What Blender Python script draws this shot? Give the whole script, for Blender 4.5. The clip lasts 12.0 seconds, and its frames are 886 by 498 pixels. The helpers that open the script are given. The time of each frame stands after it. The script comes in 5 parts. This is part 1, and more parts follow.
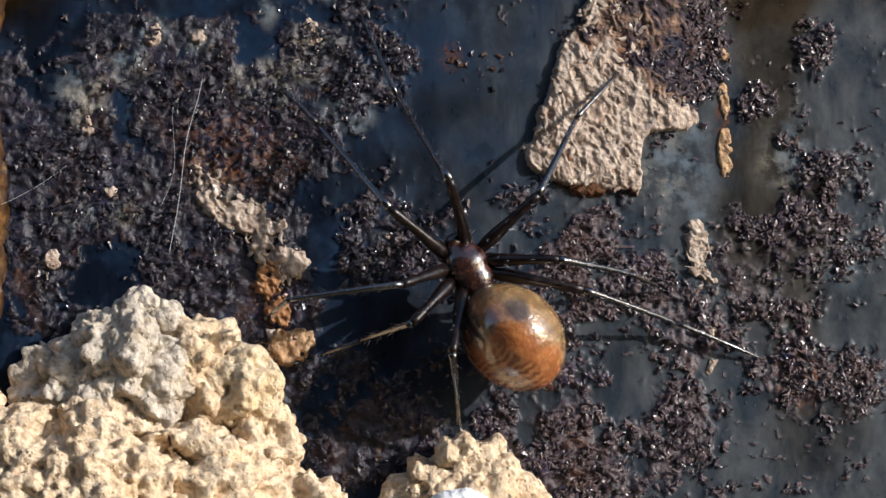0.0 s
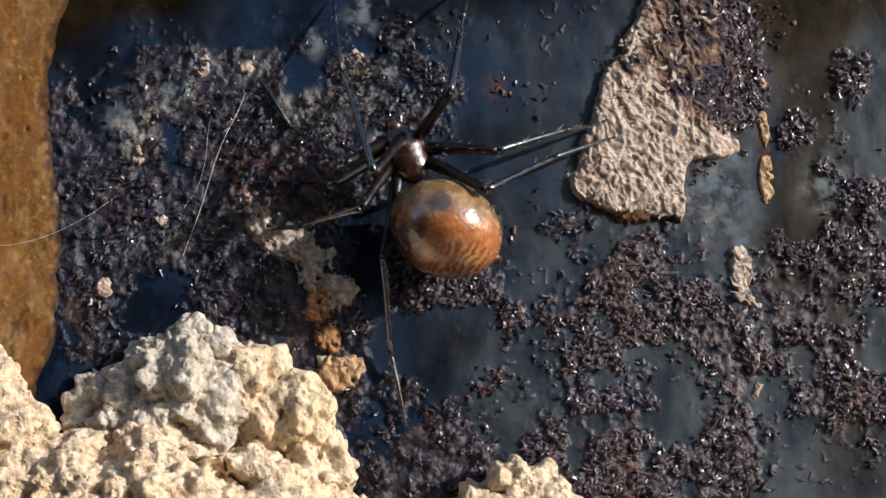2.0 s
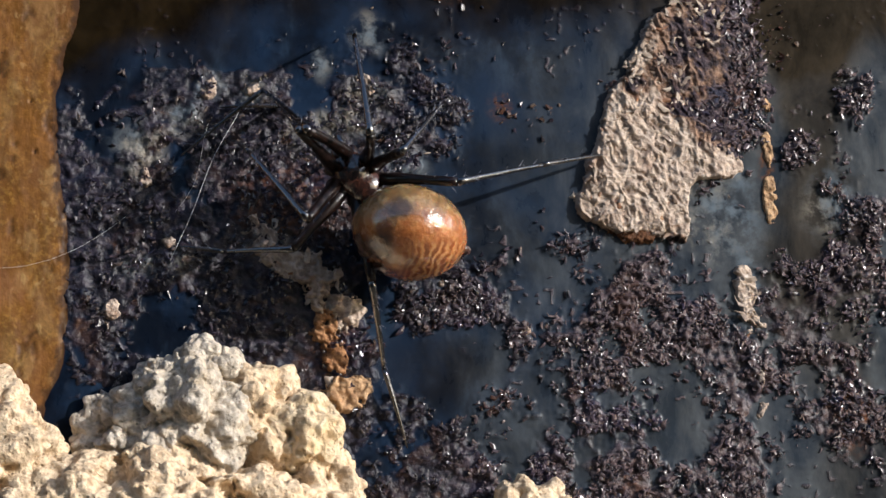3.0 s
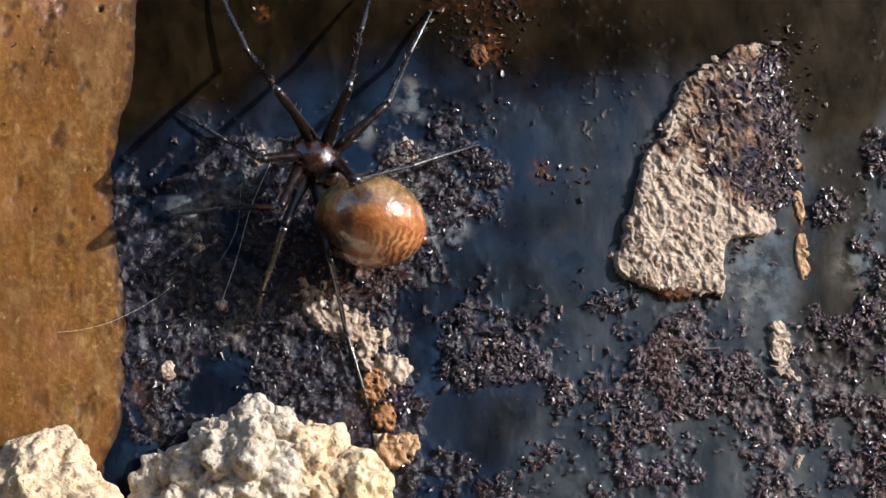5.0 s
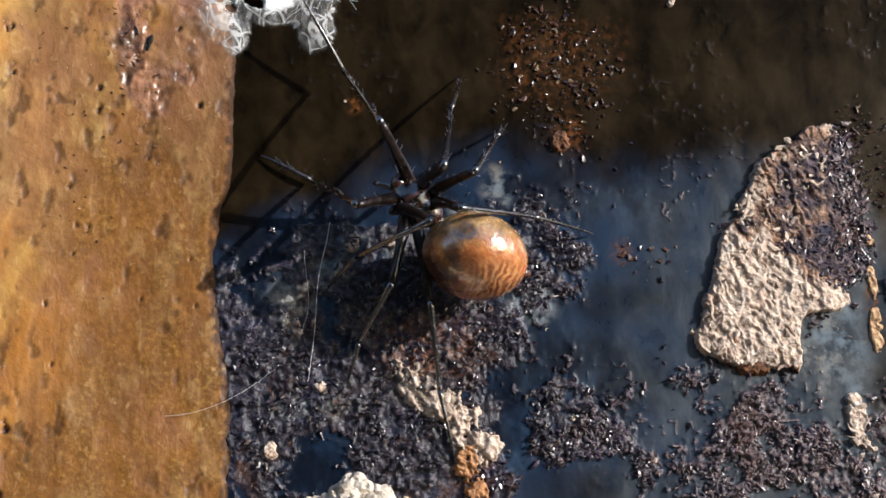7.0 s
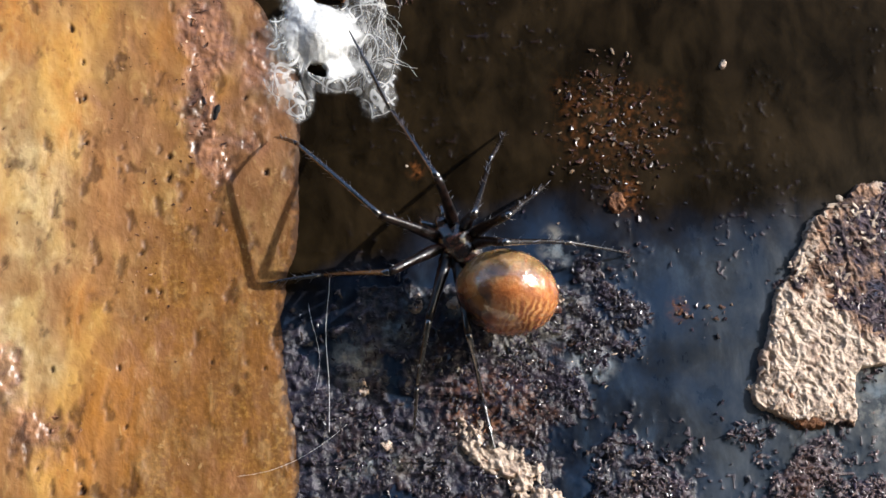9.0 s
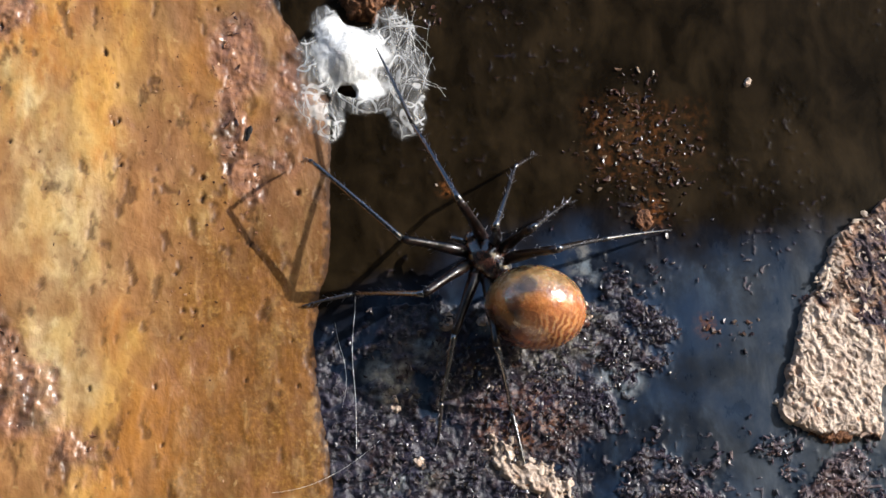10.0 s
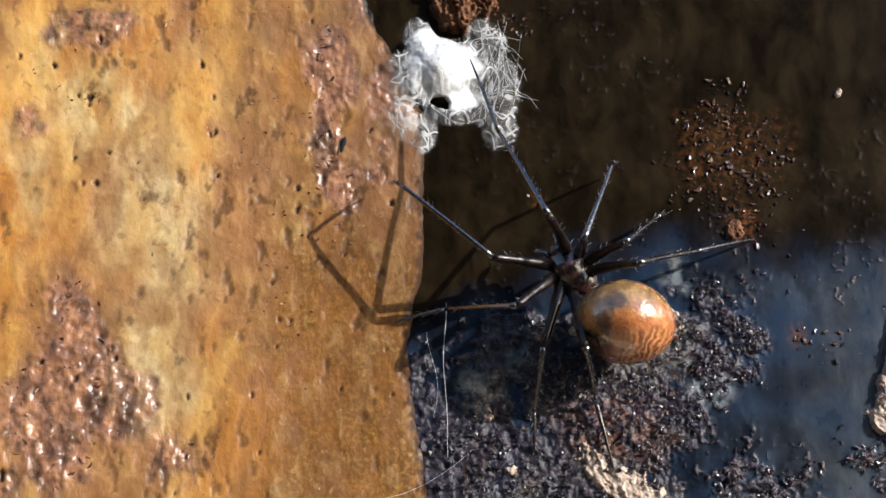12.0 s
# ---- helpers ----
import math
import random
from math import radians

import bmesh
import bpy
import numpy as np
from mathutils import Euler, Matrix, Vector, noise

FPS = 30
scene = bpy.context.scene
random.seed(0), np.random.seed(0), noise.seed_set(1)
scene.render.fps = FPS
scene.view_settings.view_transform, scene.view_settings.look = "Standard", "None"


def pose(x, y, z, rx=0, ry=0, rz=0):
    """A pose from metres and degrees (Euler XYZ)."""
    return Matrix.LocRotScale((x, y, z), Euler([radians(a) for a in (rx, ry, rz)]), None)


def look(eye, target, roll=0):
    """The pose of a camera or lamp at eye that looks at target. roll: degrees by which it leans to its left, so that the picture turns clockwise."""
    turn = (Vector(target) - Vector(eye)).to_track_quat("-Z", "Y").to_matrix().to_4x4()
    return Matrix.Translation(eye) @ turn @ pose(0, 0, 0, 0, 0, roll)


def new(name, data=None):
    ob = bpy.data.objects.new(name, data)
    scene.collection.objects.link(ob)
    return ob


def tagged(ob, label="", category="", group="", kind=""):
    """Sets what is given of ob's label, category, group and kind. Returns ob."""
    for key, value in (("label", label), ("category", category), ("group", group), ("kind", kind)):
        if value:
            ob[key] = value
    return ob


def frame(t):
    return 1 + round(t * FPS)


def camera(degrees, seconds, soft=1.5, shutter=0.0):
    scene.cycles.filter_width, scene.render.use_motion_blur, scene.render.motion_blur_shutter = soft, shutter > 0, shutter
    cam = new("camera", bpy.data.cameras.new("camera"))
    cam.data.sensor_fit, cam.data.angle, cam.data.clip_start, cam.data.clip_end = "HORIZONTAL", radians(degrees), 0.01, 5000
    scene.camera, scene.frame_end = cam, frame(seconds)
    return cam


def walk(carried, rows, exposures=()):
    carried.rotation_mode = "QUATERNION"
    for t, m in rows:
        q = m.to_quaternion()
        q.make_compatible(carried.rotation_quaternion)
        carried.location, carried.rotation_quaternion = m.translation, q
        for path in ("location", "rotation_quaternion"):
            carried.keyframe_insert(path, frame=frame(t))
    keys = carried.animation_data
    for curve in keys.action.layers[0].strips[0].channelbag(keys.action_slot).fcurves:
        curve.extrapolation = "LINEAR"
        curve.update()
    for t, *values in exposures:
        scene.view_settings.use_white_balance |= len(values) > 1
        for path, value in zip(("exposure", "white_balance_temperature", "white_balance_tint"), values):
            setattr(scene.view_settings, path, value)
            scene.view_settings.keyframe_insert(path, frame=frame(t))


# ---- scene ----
# The camera: looks at an upright steel sheet from less than twenty centimetres.
Z0 = 0.5
cam = camera(26.0, 12.0, 1.6)
PATH = [
    (0, -1, -165.5, -16.65, 98.082, -0.389, -8.768),
    (0.5, -2.88, -165.34, -18.53, 98.776, -0.136, -9.016),
    (1, -4.63, -165.21, -20.12, 99.416, 0.065, -9.214),
    (1.5, -6.3, -164.92, -21.28, 100.002, 0.147, -9.301),
    (2, -7.42, -164.82, -21.79, 100.582, 0.257, -9.432),
    (2.5, -8.25, -164.82, -22.15, 101.028, 0.35, -9.536),
    (3, -8.84, -165.27, -22.41, 101.366, 0.494, -9.647),
    (3.2, -8.93, -165.85, -22.08, 101.613, 0.548, -9.734),
    (4.8, -11.93, -169.77, -21.47, 102.444, 0.911, -9.296),
    (5, -12.52, -170.41, -21.48, 102.499, 0.973, -9.159),
    (5.5, -13.91, -172.66, -21.19, 102.711, 1.191, -8.824),
    (6, -15.13, -174.76, -20.15, 103.138, 1.339, -8.463),
    (6.5, -16.18, -176.53, -19.53, 103.379, 1.476, -8.089),
    (7, -17.53, -178.15, -18.93, 103.634, 1.541, -7.582),
    (7.2, -17.88, -178.73, -18.73, 103.725, 1.574, -7.444),
    (8.8, -20.25, -182.75, -17.14, 104.516, 1.862, -6.504),
    (9, -20.56, -183.2, -17.05, 104.564, 1.896, -6.37),
    (9.5, -21.16, -184.43, -16.78, 104.686, 1.993, -6.087),
    (10, -21.92, -185.78, -16.55, 104.788, 2.133, -5.726),
    (10.5, -22.98, -186.96, -16.29, 104.89, 2.27, -5.219),
    (11, -23.84, -187.81, -16.11, 104.958, 2.325, -4.776),
    (11.5, -24.48, -188.08, -15.93, 105, 2.173, -4.419),
    (12, -25.3, -187.36, -16.05, 104.895, 1.592, -4.006),
]
walk(cam, [(t, pose(x / 1000, y / 1000, z / 1000 + Z0, rx, ry, rz)) for t, x, y, z, rx, ry, rz in PATH],
     [(0.0, 0.34, 5900, 10), (2.5, 0.36, 5900, 10), (5.5, 0.67, 5850, 10), (9.0, 0.94, 5850, 10), (12.0, 0.90, 5900, 10)])

# Daylight: a low sun from the right and a clear sky.
SUN = Vector((0.76, -0.56, 0.30)).normalized()
world = bpy.data.worlds.new("sky")
scene.world = world
world.use_nodes = True
sky = world.node_tree.nodes.new("ShaderNodeTexSky")
sky.sky_type = "NISHITA"
sky.sun_disc = False
sky.sun_elevation = math.asin(SUN.z)
sky.sun_rotation = math.atan2(SUN.x, SUN.y)
world.node_tree.links.new(sky.outputs[0], world.node_tree.nodes["Background"].inputs[0])
world.node_tree.nodes["Background"].inputs[1].default_value = 0.15
sun = new("sun", bpy.data.lights.new("sun", "SUN"))
sun.data.energy = 4.3
sun.data.angle = radians(0.6)
sun.data.color = (1.0, 0.92, 0.82)
sun.matrix_world = look(SUN * 2, (0, 0, 0))


# ---- materials ----
class Nodes:
    """A short way to write node materials; colours and sizes in metres."""

    def __init__(self, name):
        self.mat = bpy.data.materials.new(name)
        self.mat.use_nodes = True
        self.tree = self.mat.node_tree
        self.bsdf = self.tree.nodes["Principled BSDF"]
        self.where = self.tree.nodes.new("ShaderNodeTexCoord").outputs["Object"]

    def put(self, socket, value):
        if isinstance(value, bpy.types.NodeSocket):
            self.tree.links.new(value, socket)
        elif isinstance(value, tuple) and len(value) == 3 and socket.type == "RGBA":
            socket.default_value = (*value, 1.0)
        else:
            socket.default_value = value
        return self

    def set(self, **values):
        for key, value in values.items():
            self.put(self.bsdf.inputs[key.replace("_", " ")], value)
        return self

    def noise(self, per_metre, detail=4.0, rough=0.55, stretch=None, distort=0.0):
        n = self.tree.nodes.new("ShaderNodeTexNoise")
        n.inputs["Scale"].default_value = per_metre
        n.inputs["Detail"].default_value = detail
        n.inputs["Roughness"].default_value = rough
        n.inputs["Distortion"].default_value = distort
        place = self.where
        if stretch:
            m = self.tree.nodes.new("ShaderNodeMapping")
            m.inputs["Scale"].default_value = stretch
            self.tree.links.new(place, m.inputs["Vector"])
            place = m.outputs[0]
        self.tree.links.new(place, n.inputs["Vector"])
        return n.outputs["Fac"]

    def cells(self, per_metre, feature="F1"):
        n = self.tree.nodes.new("ShaderNodeTexVoronoi")
        n.feature = feature
        n.inputs["Scale"].default_value = per_metre
        self.tree.links.new(self.where, n.inputs["Vector"])
        return n.outputs["Distance"]

    def attr(self, name):
        n = self.tree.nodes.new("ShaderNodeAttribute")
        n.attribute_name = name
        return n.outputs["Fac"]

    def island(self):
        return self.tree.nodes.new("ShaderNodeNewGeometry").outputs["Random Per Island"]

    def axis(self, k):
        n = self.tree.nodes.new("ShaderNodeSeparateXYZ")
        self.tree.links.new(self.where, n.inputs[0])
        return n.outputs[k]

    def span(self, value, lo, hi, a=0.0, b=1.0):
        n = self.tree.nodes.new("ShaderNodeMapRange")
        n.interpolation_type = "SMOOTHSTEP"
        for k, v in (("Value", value), ("From Min", lo), ("From Max", hi), ("To Min", a), ("To Max", b)):
            self.put(n.inputs[k], v)
        return n.outputs[0]

    def math(self, op, a, b=0.0):
        n = self.tree.nodes.new("ShaderNodeMath")
        n.operation = op
        self.put(n.inputs[0], a)
        self.put(n.inputs[1], b)
        return n.outputs[0]

    def mix(self, fac, a, b):
        n = self.tree.nodes.new("ShaderNodeMix")
        n.data_type = "RGBA"
        self.put(n.inputs["Factor"], fac)
        self.put(n.inputs[6], a)
        self.put(n.inputs[7], b)
        return n.outputs[2]

    def bump(self, height, metres, strength=1.0):
        n = self.tree.nodes.new("ShaderNodeBump")
        n.inputs["Strength"].default_value = strength
        n.inputs["Distance"].default_value = metres
        self.put(n.inputs["Height"], height)
        self.tree.links.new(n.outputs[0], self.bsdf.inputs["Normal"])
        return self


def rust_tints(m, colour):
    """Patches of purple, maroon, orange-brown and blue in the grainy rust."""
    colour = m.mix(m.span(m.noise(150, 5, 0.6), 0.50, 0.66, 0.0, 0.75), colour, (0.032, 0.024, 0.052))
    colour = m.mix(m.span(m.noise(230, 5, 0.6, (1.0, 1.1, 0.9)), 0.52, 0.66, 0.0, 0.8), colour, (0.058, 0.026, 0.017))
    colour = m.mix(m.span(m.noise(330, 4, 0.6, (0.9, 1.0, 1.1)), 0.57, 0.68, 0.0, 0.7), colour, (0.010, 0.017, 0.036))
    return m.mix(m.span(m.noise(420, 4, 0.6, (1.1, 0.9, 1.0)), 0.62, 0.72, 0.0, 0.75), colour, (0.13, 0.062, 0.030))


def steel_material():
    """Blue-black mill scale, rusted in grainy fields, stained brown, paler towards the right."""
    m = Nodes("rusted_steel")
    fine = m.noise(1400, 5)
    broad = m.noise(110, 5, 0.62)
    smear = m.noise(230, 7, 0.68, (1, 1, 0.55), 0.35)
    paler, brown = m.attr("paler"), m.attr("brown")
    rust = m.span(m.math("ADD", m.attr("rust"), m.math("MULTIPLY", m.noise(900, 4), 0.4)), 0.45, 0.8)
    rust = m.math("MULTIPLY", rust, m.math("SUBTRACT", 1.0, m.math("MULTIPLY", brown, 0.7)))
    scale = m.mix(m.span(broad, 0.40, 0.62), (0.0024, 0.0044, 0.0095), (0.0085, 0.0180, 0.039))
    scale = m.mix(m.span(smear, 0.50, 0.74, 0.0, 0.7), scale, (0.018, 0.035, 0.062))
    scale = m.mix(m.math("MULTIPLY", paler, 0.8), scale, m.mix(m.span(smear, 0.35, 0.7), (0.020, 0.026, 0.034), (0.074, 0.080, 0.083)))
    scale = m.mix(m.span(m.noise(1100, 6, 0.7), 0.58, 0.74, 0.0, 0.4), scale, (0.034, 0.040, 0.050))
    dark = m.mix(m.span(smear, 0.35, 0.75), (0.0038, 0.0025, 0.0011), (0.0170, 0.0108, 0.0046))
    dark = m.mix(paler, dark, m.mix(m.span(smear, 0.35, 0.7), (0.011, 0.0085, 0.0055), (0.036, 0.027, 0.017)))
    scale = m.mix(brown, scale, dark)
    grain = m.mix(m.span(fine, 0.4, 0.7), (0.0070, 0.0064, 0.0105), (0.076, 0.062, 0.080))
    grain = rust_tints(m, grain)
    grain = m.mix(m.span(paler, 0.0, 0.6, 0.5, 0.0), grain, (0.006, 0.006, 0.010))
    grain = m.mix(m.math("MULTIPLY", paler, m.span(fine, 0.35, 0.65)), grain, (0.092, 0.066, 0.066))
    colour = m.mix(rust, scale, grain)
    colour = m.mix(m.math("MULTIPLY", m.attr("orange"), m.span(fine, 0.4, 0.75)), colour, (0.11, 0.040, 0.012))
    colour = m.mix(m.math("MULTIPLY", m.attr("film"), m.span(m.noise(520, 6, 0.65), 0.40, 0.62, 0.0, 0.95)), colour, m.mix(m.span(broad, 0.42, 0.6), (0.10, 0.125, 0.15), (0.20, 0.18, 0.145)))
    m.set(Base_Color=colour, Roughness=m.mix(rust, m.span(smear, 0.3, 0.7, 0.24, 0.42), (0.4, 0.4, 0.4)))
    m.put(m.bsdf.inputs["Specular IOR Level"], m.math("MULTIPLY", m.span(brown, 0.0, 1.0, 0.10, 0.03), m.span(rust, 0.0, 1.0, 1.0, 2.6)))
    bumps = m.math("MULTIPLY", m.math("ADD", fine, m.math("MULTIPLY", m.noise(3500, 3), 0.5)), m.span(rust, 0.0, 1.0, 0.05, 1.0))
    return m.bump(bumps, 0.0003, 0.6).mat


def ochre_material():
    """Ochre rust bloom in soft blotches and dribbles, mauve-brown near its edge, with wet pitted patches."""
    m = Nodes("ochre_rust")
    streak = m.noise(140, 6, 0.62, (1, 1, 0.55))
    run = m.noise(300, 5, 0.58, (1, 1, 0.62), 0.3)
    tear = m.noise(480, 3, 0.55, (1, 1, 0.5), 0.4)
    spot = m.noise(850, 3, 0.55, (1, 1, 0.8), 0.3)
    fine = m.noise(2200, 4, 0.6)
    broad = m.noise(60, 5, 0.6, (1, 1, 0.5))
    colour = m.mix(m.span(streak, 0.40, 0.60), (0.290, 0.124, 0.023), (0.380, 0.215, 0.052))
    colour = m.mix(m.span(broad, 0.45, 0.58, 0.0, 0.85), colour, m.mix(m.span(run, 0.40, 0.60), (0.155, 0.070, 0.028), (0.265, 0.140, 0.056)))
    pale = m.math("MULTIPLY", m.attr("pale"), m.span(m.math("ADD", m.math("MULTIPLY", streak, 0.7), m.math("MULTIPLY", broad, 0.5)), 0.48, 0.68))
    colour = m.mix(pale, colour, m.mix(m.span(run, 0.38, 0.62), (0.31, 0.215, 0.085), (0.45, 0.36, 0.19)))
    colour = m.mix(m.math("MULTIPLY", m.attr("mauve"), m.span(streak, 0.3, 0.6, 0.65, 1.0)), colour, m.mix(m.span(run, 0.40, 0.62), (0.110, 0.060, 0.034), (0.215, 0.122, 0.068)))
    colour = m.mix(m.math("MULTIPLY", m.attr("brown"), m.span(fine, 0.25, 0.6, 0.6, 1.0)), colour, m.mix(m.span(run, 0.38, 0.62), (0.066, 0.027, 0.006), (0.140, 0.062, 0.013)))
    colour = m.mix(m.span(run, 0.50, 0.72, 0.0, 0.6), colour, (0.125, 0.052, 0.017))
    colour = m.mix(m.span(run, 0.50, 0.28, 0.0, 0.35), colour, (0.36, 0.22, 0.075))
    colour = m.mix(m.span(tear, 0.62, 0.72, 0.0, 0.45), colour, (0.080, 0.034, 0.012))
    colour = m.mix(m.span(tear, 0.44, 0.28, 0.0, 0.25), colour, (0.40, 0.27, 0.11))
    colour = m.mix(m.span(spot, 0.63, 0.71, 0.0, 0.4), colour, (0.070, 0.030, 0.012))
    colour = m.mix(m.span(spot, 0.38, 0.30, 0.0, 0.25), colour, (0.44, 0.31, 0.14))
    # Low parts of the dribbles are coloured darker brown.
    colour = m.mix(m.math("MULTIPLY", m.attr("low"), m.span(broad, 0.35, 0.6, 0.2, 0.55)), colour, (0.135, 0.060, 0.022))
    patch = m.span(m.math("ADD", m.attr("rust"), m.math("MULTIPLY", m.math("SUBTRACT", run, 0.5), 1.8)), 0.05, 0.95)
    wet = m.mix(m.span(tear, 0.42, 0.58), m.mix(m.span(spot, 0.4, 0.6), (0.27, 0.130, 0.070), (0.14, 0.066, 0.040)), m.mix(m.span(spot, 0.4, 0.6), (0.13, 0.064, 0.045), (0.035, 0.020, 0.018)))
    colour = m.mix(m.math("MULTIPLY", patch, 0.8), colour, wet)
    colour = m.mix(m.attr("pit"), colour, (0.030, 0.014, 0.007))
    # The opening's darkness is painted near-black over a shallow dent.
    colour = m.mix(m.attr("painted_gap"), colour, (0.003, 0.002, 0.0015))
    m.set(Base_Color=colour, Roughness=m.math("SUBTRACT", m.span(run, 0.3, 0.7, 0.46, 0.34), m.math("MULTIPLY", patch, 0.12)))
    m.put(m.bsdf.inputs["Specular IOR Level"], m.math("ADD", m.math("MULTIPLY", patch, 0.22), 0.10))
    rise = m.math("SUBTRACT", m.math("MULTIPLY", fine, 0.12), m.math("ADD", m.math("MULTIPLY", tear, 0.7), m.math("MULTIPLY", run, 0.4)))
    height = m.math("SUBTRACT", rise, m.math("MULTIPLY", spot, m.math("ADD", m.math("MULTIPLY", patch, 0.6), 0.5)))
    return m.bump(height, 0.0006, 0.34).mat


def grain_material(name, dark, light, tint, rough=0.32, toned=None):
    m = Nodes(name)
    pick = m.island()
    colour = m.mix(m.span(pick, 0.0, 0.8), dark, light)
    if toned:
        colour = rust_tints(m, colour)
    colour = m.mix(m.span(pick, 0.86, 0.93), colour, tint)
    colour = m.mix(m.span(m.noise(2500, 4), 0.4, 0.7, 0.0, 0.6), colour, dark)
    if toned:
        colour = m.mix(m.span(m.attr("paler"), 0.0, 0.6, 0.42, 0.0), colour, dark)
        colour = m.mix(m.math("MULTIPLY", m.attr("paler"), m.span(pick, 0.1, 0.9)), colour, toned)
    m.set(Base_Color=colour, Roughness=m.span(m.math("FRACT", m.math("MULTIPLY", pick, 7.0)), 0.40, 0.70, rough, 0.08))
    return m.bump(m.noise(4000, 3), 0.0001, 0.4).mat


def mortar_material(name, dark, light, stain, pores=0.4, dirt=False):
    """Pale porous lime mortar with dark pores and yellow stains."""
    m = Nodes(name)
    fine = m.noise(1500, 6)
    colour = m.mix(m.span(fine, 0.3, 0.65), dark, light)
    colour = m.mix(m.span(m.noise(240, 4), 0.5, 0.72, 0.0, 0.7), colour, stain)
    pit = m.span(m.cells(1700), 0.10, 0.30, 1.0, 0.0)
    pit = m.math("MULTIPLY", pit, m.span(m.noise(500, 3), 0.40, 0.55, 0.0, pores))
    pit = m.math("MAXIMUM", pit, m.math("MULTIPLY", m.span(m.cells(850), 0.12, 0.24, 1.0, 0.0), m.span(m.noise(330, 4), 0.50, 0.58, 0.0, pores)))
    # Pores get a darker colour besides being sunk by the bump.
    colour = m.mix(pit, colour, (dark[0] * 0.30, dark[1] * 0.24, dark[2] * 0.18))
    if dirt:
        # Low parts of the crust's relief are coloured a darker brown.
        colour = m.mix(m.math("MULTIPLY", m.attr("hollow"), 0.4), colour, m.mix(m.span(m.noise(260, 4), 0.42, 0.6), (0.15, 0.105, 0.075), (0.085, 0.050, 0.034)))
        soot = rust_tints(m, m.mix(m.span(fine, 0.35, 0.65), (0.007, 0.005, 0.008), (0.070, 0.050, 0.055)))
        loose = m.math("ADD", m.attr("dirt"), m.math("MULTIPLY", m.math("SUBTRACT", m.noise(520, 6, 0.68), 0.5), 1.3))
        colour = m.mix(m.span(loose, 0.22, 0.46, 0.0, 0.85), colour, m.mix(m.span(fine, 0.35, 0.65), (0.085, 0.040, 0.022), (0.24, 0.135, 0.082)))
        colour = m.mix(m.span(loose, 0.52, 0.74), colour, soot)
    m.set(Base_Color=colour, Roughness=0.8)
    m.bsdf.inputs["Specular IOR Level"].default_value = 0.25
    return m.bump(m.math("SUBTRACT", m.math("ADD", fine, m.math("MULTIPLY", m.noise(600, 4), 1.2)), m.math("MULTIPLY", pit, 0.8)), 0.0006, 0.8).mat


def chitin_material(name, dark, light, rough=0.25, gloss=0.8, coat=0.0):
    m = Nodes(name)
    fine = m.noise(1500, 5)
    colour = m.mix(m.span(fine, 0.35, 0.65), dark, light)
    m.set(Base_Color=m.mix(m.attr("hair"), colour, (0.20, 0.20, 0.23)), Roughness=m.span(fine, 0.3, 0.7, rough, rough + 0.15))
    m.bsdf.inputs["Specular IOR Level"].default_value = gloss
    m.bsdf.inputs["Coat Weight"].default_value = coat
    m.bsdf.inputs["Coat Roughness"].default_value = 0.07
    m.bsdf.inputs["Coat IOR"].default_value = 1.8
    return m.bump(m.math("ADD", m.noise(5000, 2), m.noise(1700, 2)), 0.00006, 0.5).mat


